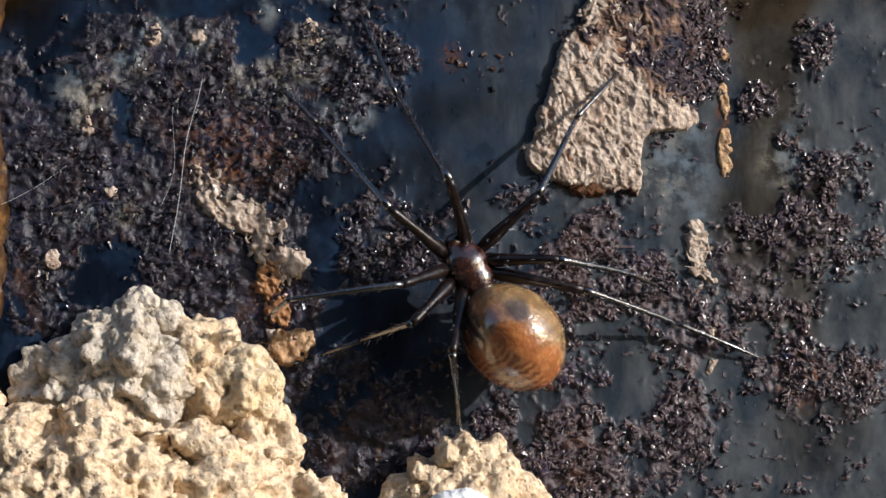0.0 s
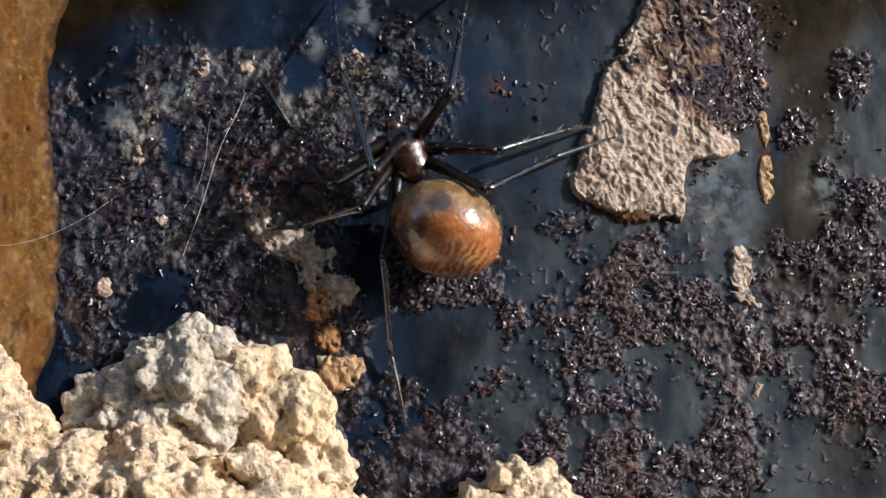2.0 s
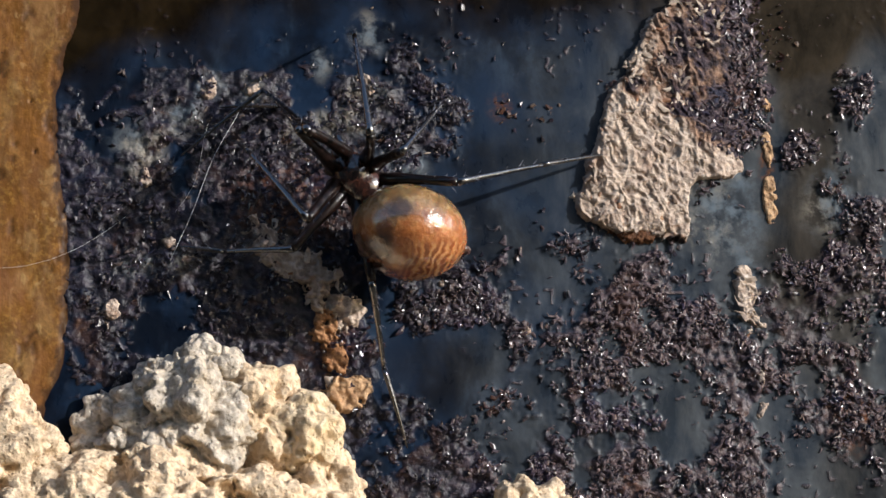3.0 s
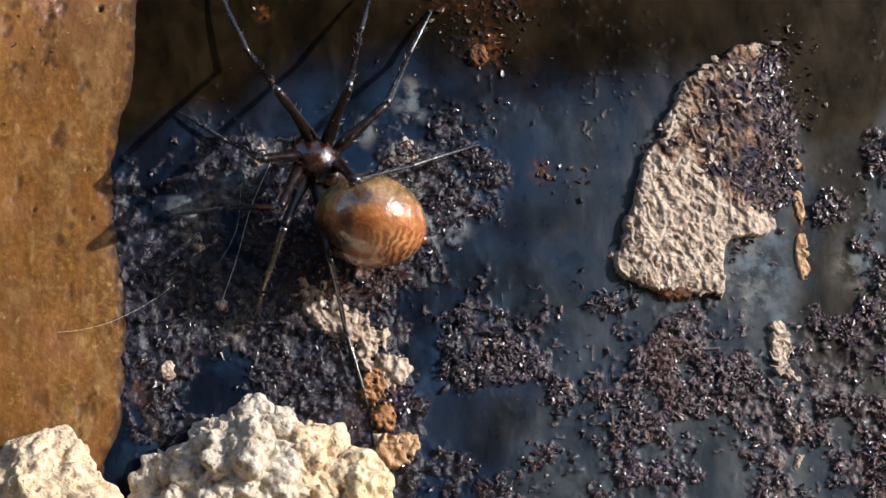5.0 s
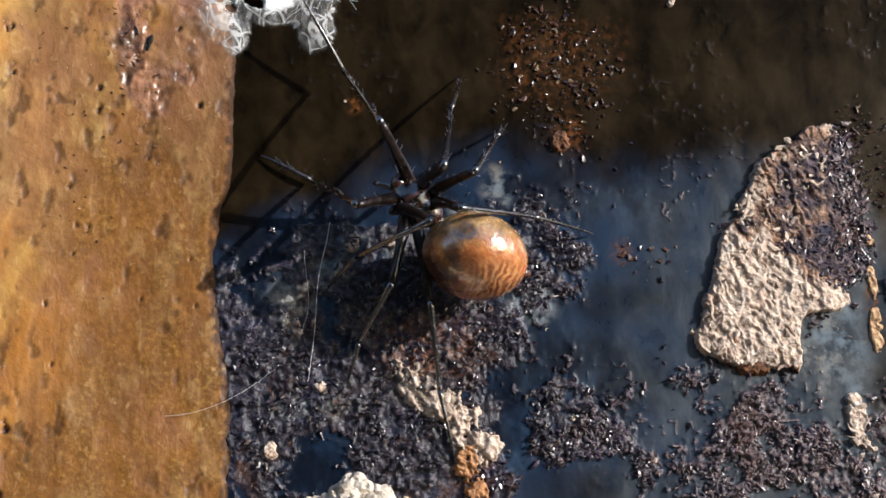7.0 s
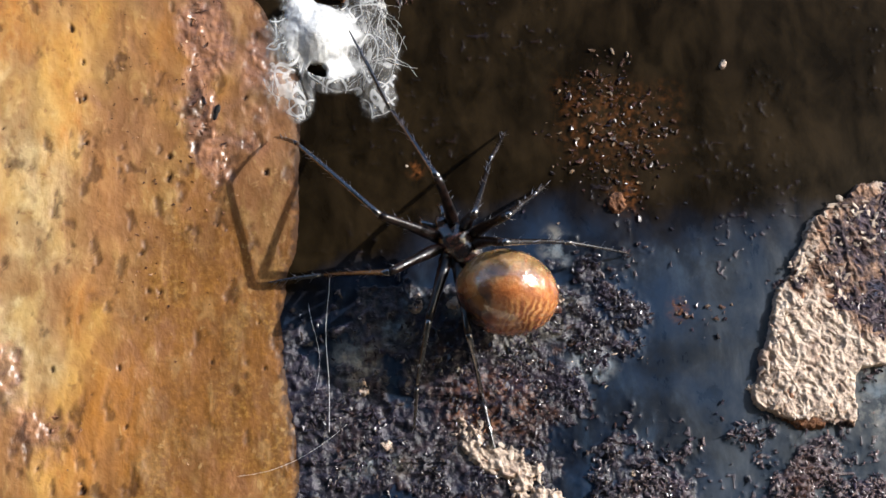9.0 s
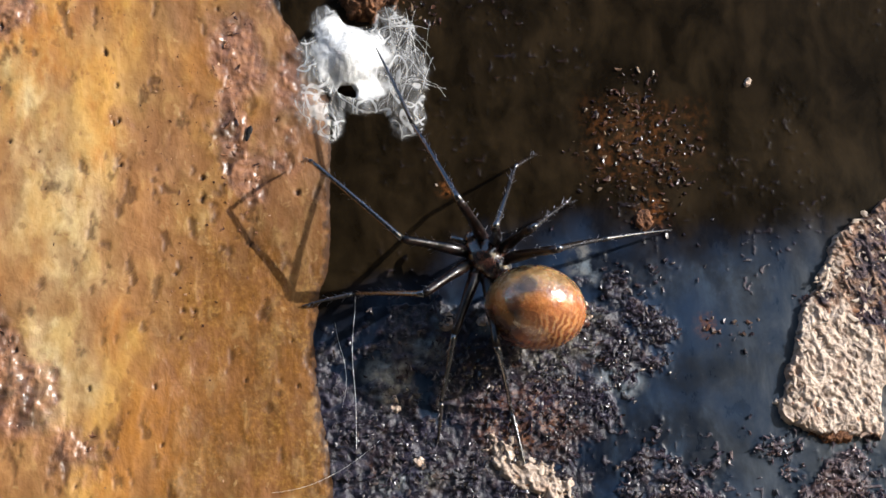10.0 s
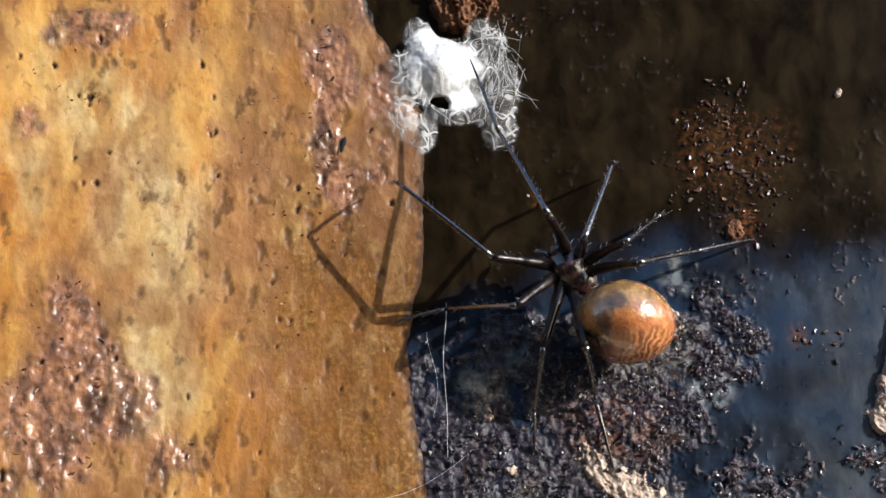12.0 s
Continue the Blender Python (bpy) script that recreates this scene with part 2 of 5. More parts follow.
def abdomen_material():
    """Tan and brown above, rust-orange below with short pale stripes, one flank painted in shade and a dark heart mark.
    """
    m = Nodes("abdomen_skin")
    turn = m.tree.nodes.new("ShaderNodeMapping")
    turn.inputs["Rotation"].default_value = (0, 0, radians(165))
    m.tree.links.new(m.where, turn.inputs["Vector"])
    m.where = turn.outputs[0]
    right, up, fine, soft = m.axis(0), m.axis(1), m.noise(900, 5), m.noise(380, 4)
    def wavy(v, amount):
        return m.math("ADD", v, m.math("MULTIPLY", m.math("SUBTRACT", soft, 0.5), amount))
    def bands(scale, degrees, distortion):
        wave = m.tree.nodes.new("ShaderNodeTexWave")
        for key, value in (("Scale", scale), ("Distortion", distortion), ("Detail", 2.0), ("Detail Scale", 1.3)):
            wave.inputs[key].default_value = value
        tilt = m.tree.nodes.new("ShaderNodeMapping")
        tilt.inputs["Rotation"].default_value = (0, 0, radians(degrees))
        m.tree.links.new(m.where, tilt.inputs["Vector"])
        m.tree.links.new(tilt.outputs[0], wave.inputs["Vector"])
        return wave.outputs["Fac"]
    colour = m.mix(m.span(fine, 0.3, 0.7), (0.19, 0.110, 0.045), (0.36, 0.220, 0.095))
    colour = m.mix(m.span(wavy(up, 0.004), 0.0012, -0.0006), colour, m.mix(m.span(fine, 0.3, 0.7), (0.235, 0.072, 0.018), (0.45, 0.17, 0.050)))
    upper = m.math("MULTIPLY", m.span(up, -0.0006, 0.0010), m.span(right, -0.0010, 0.0012))
    colour = m.mix(m.math("MULTIPLY", m.math("MULTIPLY", m.span(bands(360, 28, 4.0), 0.35, 0.15), upper), 0.28), colour, (0.085, 0.040, 0.014))
    lower = m.math("MULTIPLY", m.span(wavy(up, 0.0034), -0.0013, -0.0027), m.span(right, -0.0022, 0.0004))
    stripe = bands(500, 14, 8.0)
    colour = m.mix(m.math("MULTIPLY", m.math("MULTIPLY", m.span(stripe, 0.62, 0.80), lower), 0.7), colour, (0.58, 0.31, 0.12))
    colour = m.mix(m.math("MULTIPLY", m.math("MULTIPLY", m.span(stripe, 0.40, 0.15), lower), 0.6), colour, (0.13, 0.036, 0.012))
    # Shade on the lower left is put into the skin colour.
    shaded_flank = m.math("MULTIPLY", m.span(wavy(right, 0.003), -0.0012, -0.0030), m.span(wavy(up, 0.003), 0.0006, -0.0012))
    colour = m.mix(m.math("MULTIPLY", shaded_flank, 0.9), colour, (0.022, 0.011, 0.007))
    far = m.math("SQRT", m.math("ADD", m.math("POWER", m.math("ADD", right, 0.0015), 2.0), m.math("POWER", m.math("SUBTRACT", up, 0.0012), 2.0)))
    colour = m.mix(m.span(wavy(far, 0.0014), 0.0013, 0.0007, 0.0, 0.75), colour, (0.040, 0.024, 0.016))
    m.set(Base_Color=colour, Roughness=m.span(fine, 0.3, 0.7, 0.20, 0.30))
    m.bsdf.inputs["Specular IOR Level"].default_value = 0.6
    m.bsdf.inputs["Coat Weight"].default_value = 0.7
    m.bsdf.inputs["Coat Roughness"].default_value = 0.11
    m.bsdf.inputs["Coat IOR"].default_value = 1.9
    m.bsdf.inputs["Subsurface Weight"].default_value = 0.3
    m.bsdf.inputs["Subsurface Radius"].default_value = (0.0020, 0.0007, 0.0002)
    m.bsdf.inputs["Subsurface Scale"].default_value = 0.6
    return m.bump(m.math("ADD", m.noise(700, 3, 0.5), m.math("MULTIPLY", m.noise(3000, 3), 0.25)), 0.00040, 0.6).mat


def silk_material(name, woolly):
    """White silk; woolly: thins out into holes where the wrapping is not dense."""
    m = Nodes(name)
    m.set(Base_Color=m.mix(m.noise(900, 4), (0.52, 0.52, 0.51), (0.74, 0.74, 0.73)), Roughness=0.6)
    if woolly:
        def lines(scale, stretch, middle, width):
            return m.span(m.math("ABSOLUTE", m.math("SUBTRACT", m.noise(scale, 1.5, 0.4, stretch), middle)), width, width * 0.25)
        web = m.math("MAXIMUM", lines(210, (1.0, 1.0, 0.55), 0.5, 0.014), lines(260, (0.6, 1.0, 1.2), 0.46, 0.013))
        web = m.math("MAXIMUM", web, m.math("MAXIMUM", lines(170, (1.3, 1.0, 0.7), 0.56, 0.009), lines(330, (1.0, 1.2, 0.5), 0.53, 0.014)))
        hair = m.math("MAXIMUM", m.math("MULTIPLY", web, 0.75), m.span(m.noise(1300, 5, 0.65, (1.4, 1.0, 0.5)), 0.34, 0.72, 0.06, 0.5))
        veil = m.math("MULTIPLY", m.math("MULTIPLY", hair, m.span(m.attr("dense"), 0.0, 0.25, 0.6, 0.95)), m.span(m.attr("fade"), 0.0, 0.6))
        m.set(Alpha=m.math("MAXIMUM", m.span(m.attr("dense"), 0.05, 0.95), veil))
    m.bsdf.inputs["Subsurface Weight"].default_value = 0.3
    m.bsdf.inputs["Subsurface Radius"].default_value = (0.001, 0.001, 0.001)
    m.bsdf.inputs["Subsurface Scale"].default_value = 0.5
    return m.bump(m.noise(1500, 4, 0.6, None, 1.0), 0.0003, 0.4).mat


STEEL, OCHRE = steel_material(), ochre_material()
GRAIN = grain_material("rust_grain", (0.0050, 0.0042, 0.0070), (0.066, 0.051, 0.063), (0.15, 0.115, 0.10), 0.28, (0.118, 0.084, 0.084))
CHIP = grain_material("lime_chip", (0.19, 0.135, 0.10), (0.50, 0.41, 0.325), (0.22, 0.11, 0.06), 0.7)
BROWN_GRAIN = grain_material("brown_grain", (0.010, 0.005, 0.004), (0.062, 0.028, 0.018), (0.18, 0.125, 0.08), 0.3)
OCHRE_GRAIN = grain_material("ochre_grain", (0.035, 0.016, 0.010), (0.22, 0.105, 0.055), (0.42, 0.26, 0.16), 0.12)
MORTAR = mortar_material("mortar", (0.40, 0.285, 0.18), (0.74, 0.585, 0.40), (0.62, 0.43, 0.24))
# The same cream mortar, coloured greyer and darker for the crest's shade.
SHADED_MORTAR = mortar_material("shaded_mortar", (0.29, 0.25, 0.20), (0.61, 0.53, 0.43), (0.46, 0.37, 0.26))
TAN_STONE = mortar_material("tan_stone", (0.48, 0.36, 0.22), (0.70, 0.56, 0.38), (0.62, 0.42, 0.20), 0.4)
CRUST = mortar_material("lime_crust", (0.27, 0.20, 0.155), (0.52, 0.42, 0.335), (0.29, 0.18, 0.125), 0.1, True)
DULL_SCAB = mortar_material("dull_rust", (0.035, 0.015, 0.008), (0.17, 0.075, 0.033), (0.09, 0.035, 0.014), 0.1)
TAN_CRUST = mortar_material("tan_crust", (0.22, 0.125, 0.065), (0.52, 0.34, 0.19), (0.38, 0.20, 0.09), 0.3)
RUST_CRUST = mortar_material("rusty_crust", (0.16, 0.07, 0.03), (0.42, 0.22, 0.10), (0.22, 0.09, 0.03), 0.4)
SOOT_SCALE = mortar_material("rust_scale", (0.009, 0.007, 0.011), (0.075, 0.058, 0.070), (0.060, 0.028, 0.020), 0.0)
PEBBLE = mortar_material("white_pebble", (0.78, 0.78, 0.78), (0.88, 0.88, 0.88), (0.84, 0.84, 0.84), 0.0)
LEG_DARK = chitin_material("leg_dark", (0.003, 0.0016, 0.0013), (0.012, 0.0050, 0.0035), 0.28, 0.25, 0.25)
LEG_BROWN = chitin_material("leg_brown", (0.002, 0.0016, 0.0016), (0.010, 0.006, 0.0045), 0.13, 1.0, 1.0)
LEG_FOOT = chitin_material("leg_foot", (0.003, 0.002, 0.002), (0.016, 0.010, 0.007), 0.2, 0.6, 0.8)
SHELL = chitin_material("shell", (0.012, 0.0045, 0.003), (0.055, 0.018, 0.010), 0.18, 0.6, 0.6)
ABDOMEN = abdomen_material()
SILK, SILK_FILM = silk_material("silk", False), silk_material("silk_film", True)
BLACK = chitin_material("black_flake", (0.004, 0.003, 0.003), (0.010, 0.008, 0.006), 0.5, 0.2)


# ---- shapes; all sizes below are millimetres ----
def smooth01(v, lo, hi):
    v = np.clip((v - lo) / (hi - lo), 0, 1)
    return v * v * (3 - 2 * v)


TABLE = np.random.RandomState(7).rand(64, 64, 64)


def lattice(x, y, z):
    """Smooth value noise in 0..1 with cells one unit wide."""
    i, j, k = np.floor(x).astype(int), np.floor(y).astype(int), np.floor(z).astype(int)
    fx, fy, fz = x - i, y - j, z - k
    fx, fy, fz = fx * fx * (3 - 2 * fx), fy * fy * (3 - 2 * fy), fz * fz * (3 - 2 * fz)
    total = 0.0
    for a in (0, 1):
        for b in (0, 1):
            for c in (0, 1):
                w = (fx if a else 1 - fx) * (fy if b else 1 - fy) * (fz if c else 1 - fz)
                total = total + w * TABLE[(i + a) % 64, (j + b) % 64, (k + c) % 64]
    return total


def fbm(x, y, z, size, octaves=4, gain=0.5):
    total, weight, amp = 0.0, 0.0, 1.0
    for o in range(octaves):
        total = total + amp * lattice(x / size + 17.3 * o, y / size + 5.1 * o, z / size + 9.7 * o)
        weight, amp, size = weight + amp, amp * gain, size / 2.07
    return total / weight


def worley(p, size):
    """Distance to the nearest of scattered points, one for each cell of that size."""
    q = p / size
    cell = np.floor(q).astype(int)
    best = np.full(q.shape[:-1], 9.0)
    for a in (-1, 0, 1):
        for b in (-1, 0, 1):
            for c in (-1, 0, 1):
                k = cell + (a, b, c)
                i, j, l = k[..., 0] % 64, k[..., 1] % 64, k[..., 2] % 64
                spot = k + np.stack([TABLE[i, j, l], TABLE[j, l, i], TABLE[l, i, j]], -1)
                best = np.minimum(best, ((q - spot) ** 2).sum(-1))
    return np.sqrt(best)


def blob(x, z, *spots):
    """Largest of soft ellipses (x, z, rx, rz[, degrees]): 1 in the middle, 0 on the rim."""
    best = np.full(np.shape(x), -9.0)
    for cx, cz, rx, rz, *turn in spots:
        c, s = math.cos(radians(turn[0] if turn else 0)), math.sin(radians(turn[0] if turn else 0))
        u, v = (x - cx) * c + (z - cz) * s, -(x - cx) * s + (z - cz) * c
        best = np.maximum(best, 1 - np.sqrt((u / rx) ** 2 + (v / rz) ** 2))
    return best


def link_mesh(name, verts, faces, material, parent=None, smooth=True, origin=(0, 0, 0)):
    """verts in millimetres of the sheet (x right, y away, z up), made round the origin given."""
    verts = (np.asarray(verts, float) - np.asarray(origin, float)) / 1000
    data = bpy.data.meshes.new(name)
    data.from_pydata([tuple(v) for v in verts], [], [tuple(f) for f in faces] if not isinstance(faces, np.ndarray) else faces.tolist())
    data.materials.append(material)
    if smooth:
        data.polygons.foreach_set("use_smooth", [True] * len(data.polygons))
    ob = new(name, data)
    if parent is None:
        ob.location = (origin[0] / 1000, origin[1] / 1000, origin[2] / 1000 + Z0)
    else:
        ob.parent = parent
    return ob


def add_attr(ob, name, values):
    ob.data.attributes.new(name, "FLOAT", "POINT").data.foreach_set("value", np.asarray(values, dtype=np.float32).ravel())


def grid_faces(rows, cols, keep=None):
    i, j = np.meshgrid(np.arange(rows - 1), np.arange(cols - 1), indexing="ij")
    a = (i * cols + j).ravel()
    f = np.stack([a, a + 1, a + cols + 1, a + cols], 1)
    return f if keep is None else f[keep[:-1, :-1].ravel() | keep[1:, 1:].ravel() | keep[1:, :-1].ravel() | keep[:-1, 1:].ravel()]


def box_mesh(low, high):
    v = [(x, y, z) for x in (low[0], high[0]) for y in (low[1], high[1]) for z in (low[2], high[2])]
    return v, [(0, 1, 3, 2), (4, 6, 7, 5), (0, 4, 5, 1), (2, 3, 7, 6), (0, 2, 6, 4), (1, 5, 7, 3)]


def edge_x(z):
    """Where the ochre sheet ends over the dark one; its foot recedes to shape the heap's shadow."""
    z = np.asarray(z, float)
    base = np.interp(z, [-60, -3, -1.3, -0.4, 1.5, 4.9, 9, 14, 18, 23, 28, 31, 44, 50, 53, 57, 120], [-17, -14.8, -14.0, -13.6, -13.2, -13.2, -13.1, -13.5, -14.3, -14.6, -13.9, -13.0, -12.6, -13.0, -14.5, -16.8, -17])
    return base + 0.9 * (fbm(z, z * 0 + 3, z * 0, 2.2, 5, 0.6) - 0.5)


def rust_field(x, z):
    """How far the dark sheet is corroded into grains, 0 to 1."""
    n = fbm(x, x * 0 + 2, z, 9, 4) - 0.5
    more = blob(x, z, (40, 4, 13, 8, -8), (36, -9, 14, 8), (8, -3, 9, 7), (3, 18, 10, 8), (-6, 12, 7, 10), (14, 24, 7, 5), (20, 8.5, 7, 4.5), (53.2, 21.6, 1.5, 1.7), (60, 16, 5, 3.2), (56, 9, 6, 4), (52.5, 3.5, 4, 4.5),
                (60, -3, 6, 6), (58, 28, 3, 4), (48, -9, 6, 5), (17, -10, 8, 6), (4, 3, 9, 6), (28, 23.4, 2.6, 1.6), (21, 29, 4, 2))
    less = blob(x, z, (27, 19, 8, 9), (54, 15, 4, 4), (41, -6, 3, 2.4), (-3, 31, 5, 4), (54, -9, 5, 5), (25, 14, 6, 4), (24, 29, 9, 4), (1, 31, 7, 4), (46, 14, 3.5, 4), (18, 1, 5, 4), (28, 8, 3, 4), (55, 33, 6, 8), (50, 26, 2, 6))
    less = np.maximum(less, 0.35 * blob(x, z, (-6, 2, 7, 3), (-4, 6, 5, 3), (24, 2, 5, 3), (16, -8, 4, 3)))
    n2 = fbm(x + 31, x * 0 + 5, z, 3.0, 4, 0.6) - 0.5
    r = 0.42 + 0.24 * (1 - smooth01(x, 8, 20)) * (z < 27) + 1.2 * n + 2.3 * n2 + 0.7 * np.clip(more, -0.6, 0.7) - 1.1 * np.clip(less, 0, 1)
    top = smooth01(z + 6 * n, 32, 37)
    return smooth01(r - 0.8 * top * (1 - smooth01(blob(x, z, (19.5, 42, 7.5, 8)), 0, 0.4)), 0.15, 0.95)


def paleness(x, z):
    """Paler towards the right, darker beside the ochre sheet and higher up."""
    return smooth01(x + 22 * (fbm(x, x * 0 + 15, z, 12, 4) - 0.5) - 0.35 * np.clip(z - 14, 0, 30) - 0.9 * np.clip(z - 29, 0, 30), 13, 42)


def dark_sheet():
    xs = np.concatenate([[-220, -120, -60], np.arange(-22, 66, 0.17), [90, 150, 260]])
    zs = np.concatenate([[-500, -300, -120, -50], np.arange(-20, 64, 0.17), [90, 160, 300]])
    x, z = np.meshgrid(xs, zs)
    rust = rust_field(x, z)
    lumps = fbm(x, x * 0, z, 1.1, 3)
    worms = np.clip(1 - np.abs(fbm(x, x * 0 + 8, z, 1.0, 2) - 0.5) * 8, 0, 1)
    tiny = fbm(x, x * 0 + 3, z, 0.6, 2)
    bits = smooth01(tiny, 0.62, 0.76) * smooth01(fbm(x, x * 0 + 12, z, 6, 3), 0.42, 0.6)
    clump = 0.25 + 0.75 * smooth01(fbm(x, x * 0 + 1, z, 2.0, 3), 0.38, 0.56)
    h = (0.5 + 0.5 * smooth01(x, 6, 26)) * rust * clump * (0.05 + 0.35 * smooth01(lumps, 0.42, 0.75) + 0.4 * worms + 0.4 * smooth01(tiny, 0.48, 0.78)) + 0.05 * bits + 0.25 * (fbm(x, x * 0 + 4, z, 14, 2) - 0.5)
    h = np.where((x < edge_x(z) - 0.25) & (z < 48), -0.5, h)
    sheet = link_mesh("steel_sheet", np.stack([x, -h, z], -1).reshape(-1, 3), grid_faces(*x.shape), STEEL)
    v, f = box_mesh((-220, 1.5, -500), (260, 8, 300))
    link_mesh("backing", v, f, STEEL, sheet, smooth=False)
    n = fbm(x, x * 0 + 6, z, 7, 4) - 0.5
    add_attr(sheet, "rust", np.clip(rust * (0.35 + 0.65 * clump) + 0.5 * bits, 0, 1))
    add_attr(sheet, "paler", paleness(x, z))
    # Near-black brown towards the top, reaching lower beside the ochre sheet.
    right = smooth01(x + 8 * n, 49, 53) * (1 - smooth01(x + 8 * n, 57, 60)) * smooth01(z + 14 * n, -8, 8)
    # The brown spot at (18, 1) paints in shade below the abdomen.
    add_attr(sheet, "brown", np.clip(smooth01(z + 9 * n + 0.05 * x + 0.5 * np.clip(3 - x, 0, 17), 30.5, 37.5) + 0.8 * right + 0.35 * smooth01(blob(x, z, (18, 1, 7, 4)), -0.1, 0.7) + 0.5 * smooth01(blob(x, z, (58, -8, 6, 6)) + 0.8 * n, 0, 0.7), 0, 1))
    # The orange spot at (6, 15) paints in warm shade below the abdomen.
    add_attr(sheet, "orange", smooth01(blob(x, z, (50, 20.5, 1, 4), (20.3, 36.8, 1.3, 1.6), (9.5, 2.5, 2.5, 3), (25, 24.5, 1.4, 1.5), (36, -11, 1.8, 4), (6, 15, 6, 4), (-1, 39, 1, 1), (57, -3, 3, 4)) + 0.5 * n, -0.15, 0.6) + 0.6 * smooth01(blob(x, z, (19.5, 43.5, 7, 7), (20, 37, 3, 4)) + 1.5 * n, 0, 0.7))
    add_attr(sheet, "film", smooth01(blob(x, z, (-7.5, 19.5, 2.4, 3.4), (-3.6, 22.6, 2, 1.8), (6, 10, 4.6, 2.2, -35), (47.7, 8, 1.5, 4.5), (45.6, 15, 4.5, 4.5), (12.5, 23, 2.6, 2.2), (16, 19, 3.4, 2.0), (-3.5, 9.5, 3, 1.6), (13, 31.6, 2.4, 2.8), (47, 19, 3.5, 2.5), (-1.5, 25.3, 1.6, 1.5), (2.3, 25.3, 1.6, 1.5),
        (60, 8, 5, 5), (-7, 9, 2.6, 2), (8, 21.5, 3, 2.2), (12.5, 25.6, 2.6, 1.6), (56, 16, 4, 5), (8.5, 28.4, 1.2, 2.4)) + 1.3 * n, 0.0, 0.8))
    return tagged(sheet, "upright blue-black steel sheet with grainy rust and brown stains", "metal sheet", kind="structure")


def ochre_sheet():
    zs = np.concatenate([[-500, -300, -120, -50], np.arange(-20, 66, 0.2), [90, 160, 300]])
    us = np.concatenate([[0, 0.1, 0.25, 0.45], np.arange(0.7, 47, 0.2), [60, 110, 200]])
    u, z = np.meshgrid(us, zs)
    x = edge_x(z) - u
    n = fbm(x, x * 0 + 3, z, 6, 4) - 0.5
    painted_gap = smooth01(blob(x, z, (-15.6, 60.5, 3.0, 5.4, 14)) + 0.3 * n, 0.0, 0.25)
    rust = smooth01(blob(x, z, (-47.5, 28, 3, 4), (-45, 20, 5, 8, 25), (-38, 12, 5, 4), (-50, 14, 6, 9), (-46, 57, 5, 3), (-52, 47, 3, 3), (-22, 44, 2.8, 7, 6), (-21.4, 52, 4.0, 7.0), (-17, 49, 3.0, 6)) + 1.7 * n + 1.2 * (fbm(x, x * 0 + 9, z, 1.8, 4, 0.6) - 0.5), -0.25, 0.85)
    pits = np.zeros_like(x)
    small = fbm(x, x * 0 + 21, z, 0.5, 2)
    rng = np.random.RandomState(3)
    for k in range(60):
        px, pz, pr = rng.uniform(-56, -15), rng.uniform(-5, 60), rng.choice([0.14, 0.19, 0.26, 0.36], p=[0.5, 0.3, 0.15, 0.05])
        near = (np.abs(x - px) < 1) & (np.abs(z - pz) < 1.4)
        pits[near] = np.maximum(pits[near], smooth01(1 - np.sqrt(((x[near] - px) / pr) ** 2 + ((z[near] - pz) / (pr * 1.9)) ** 2) + 1.6 * (small[near] - 0.5), 0, 0.5))
    drib = fbm(x + 0.8 * (small - 0.5), x * 0 + 33, z * 0.5, 1.5, 4, 0.6)
    crack = smooth01(fbm(x, x * 0 + 37, z * 0.5, 1.2, 4, 0.62), 0.61, 0.70) * smooth01(fbm(x, x * 0 + 41, z, 9, 3) + 0.12 * smooth01(-u, -30, -24), 0.46, 0.58)
    h = 0.16 + 0.24 * (drib - 0.5) * smooth01(u, 0.2, 2.0) + 0.10 * smooth01(u, -0.1, 0.9) + 0.11 * u + 0.7 * (fbm(x * 1.5, x * 0, z * 0.5, 12, 2) - 0.5) + 0.12 * (fbm(x, x * 0, z * 0.6, 1.8, 3) - 0.5)
    h = h + rust * (0.20 * smooth01(fbm(x, x * 0, z, 0.9, 3), 0.4, 0.75) + 0.16 * np.clip(1 - np.abs(fbm(x, x * 0 + 5, z, 1.1, 2) - 0.5) * 8, 0, 1)) - 0.35 * pits - 0.10 * crack - 0.4 * painted_gap
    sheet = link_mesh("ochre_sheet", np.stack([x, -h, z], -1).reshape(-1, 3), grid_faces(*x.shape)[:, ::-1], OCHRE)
    add_attr(sheet, "rust", rust)
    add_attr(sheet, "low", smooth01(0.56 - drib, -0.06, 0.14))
    # The pit colour also darkens cracks and a strip along the sheet's edge.
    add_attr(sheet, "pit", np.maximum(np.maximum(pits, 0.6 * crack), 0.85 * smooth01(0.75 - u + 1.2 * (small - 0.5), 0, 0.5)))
    add_attr(sheet, "mauve", np.clip(smooth01(9.5 - u + 7 * n, 0, 3.5) * smooth01(z + 8 * n, 28, 37) + 0.55 * smooth01(blob(x, z, (-30, 46, 5, 10), (-27, 57, 6, 5), (-36, 55, 4, 5)) + 1.5 * n, 0, 0.7), 0, 1))
    add_attr(sheet, "painted_gap", painted_gap)
    add_attr(sheet, "pale", smooth01(blob(x, z, (-40, 36, 7, 16, 5), (-45, 50, 8, 10), (-39, 22, 5, 8), (-52, 40, 5, 9)) + 1.0 * n, -0.2, 0.9))
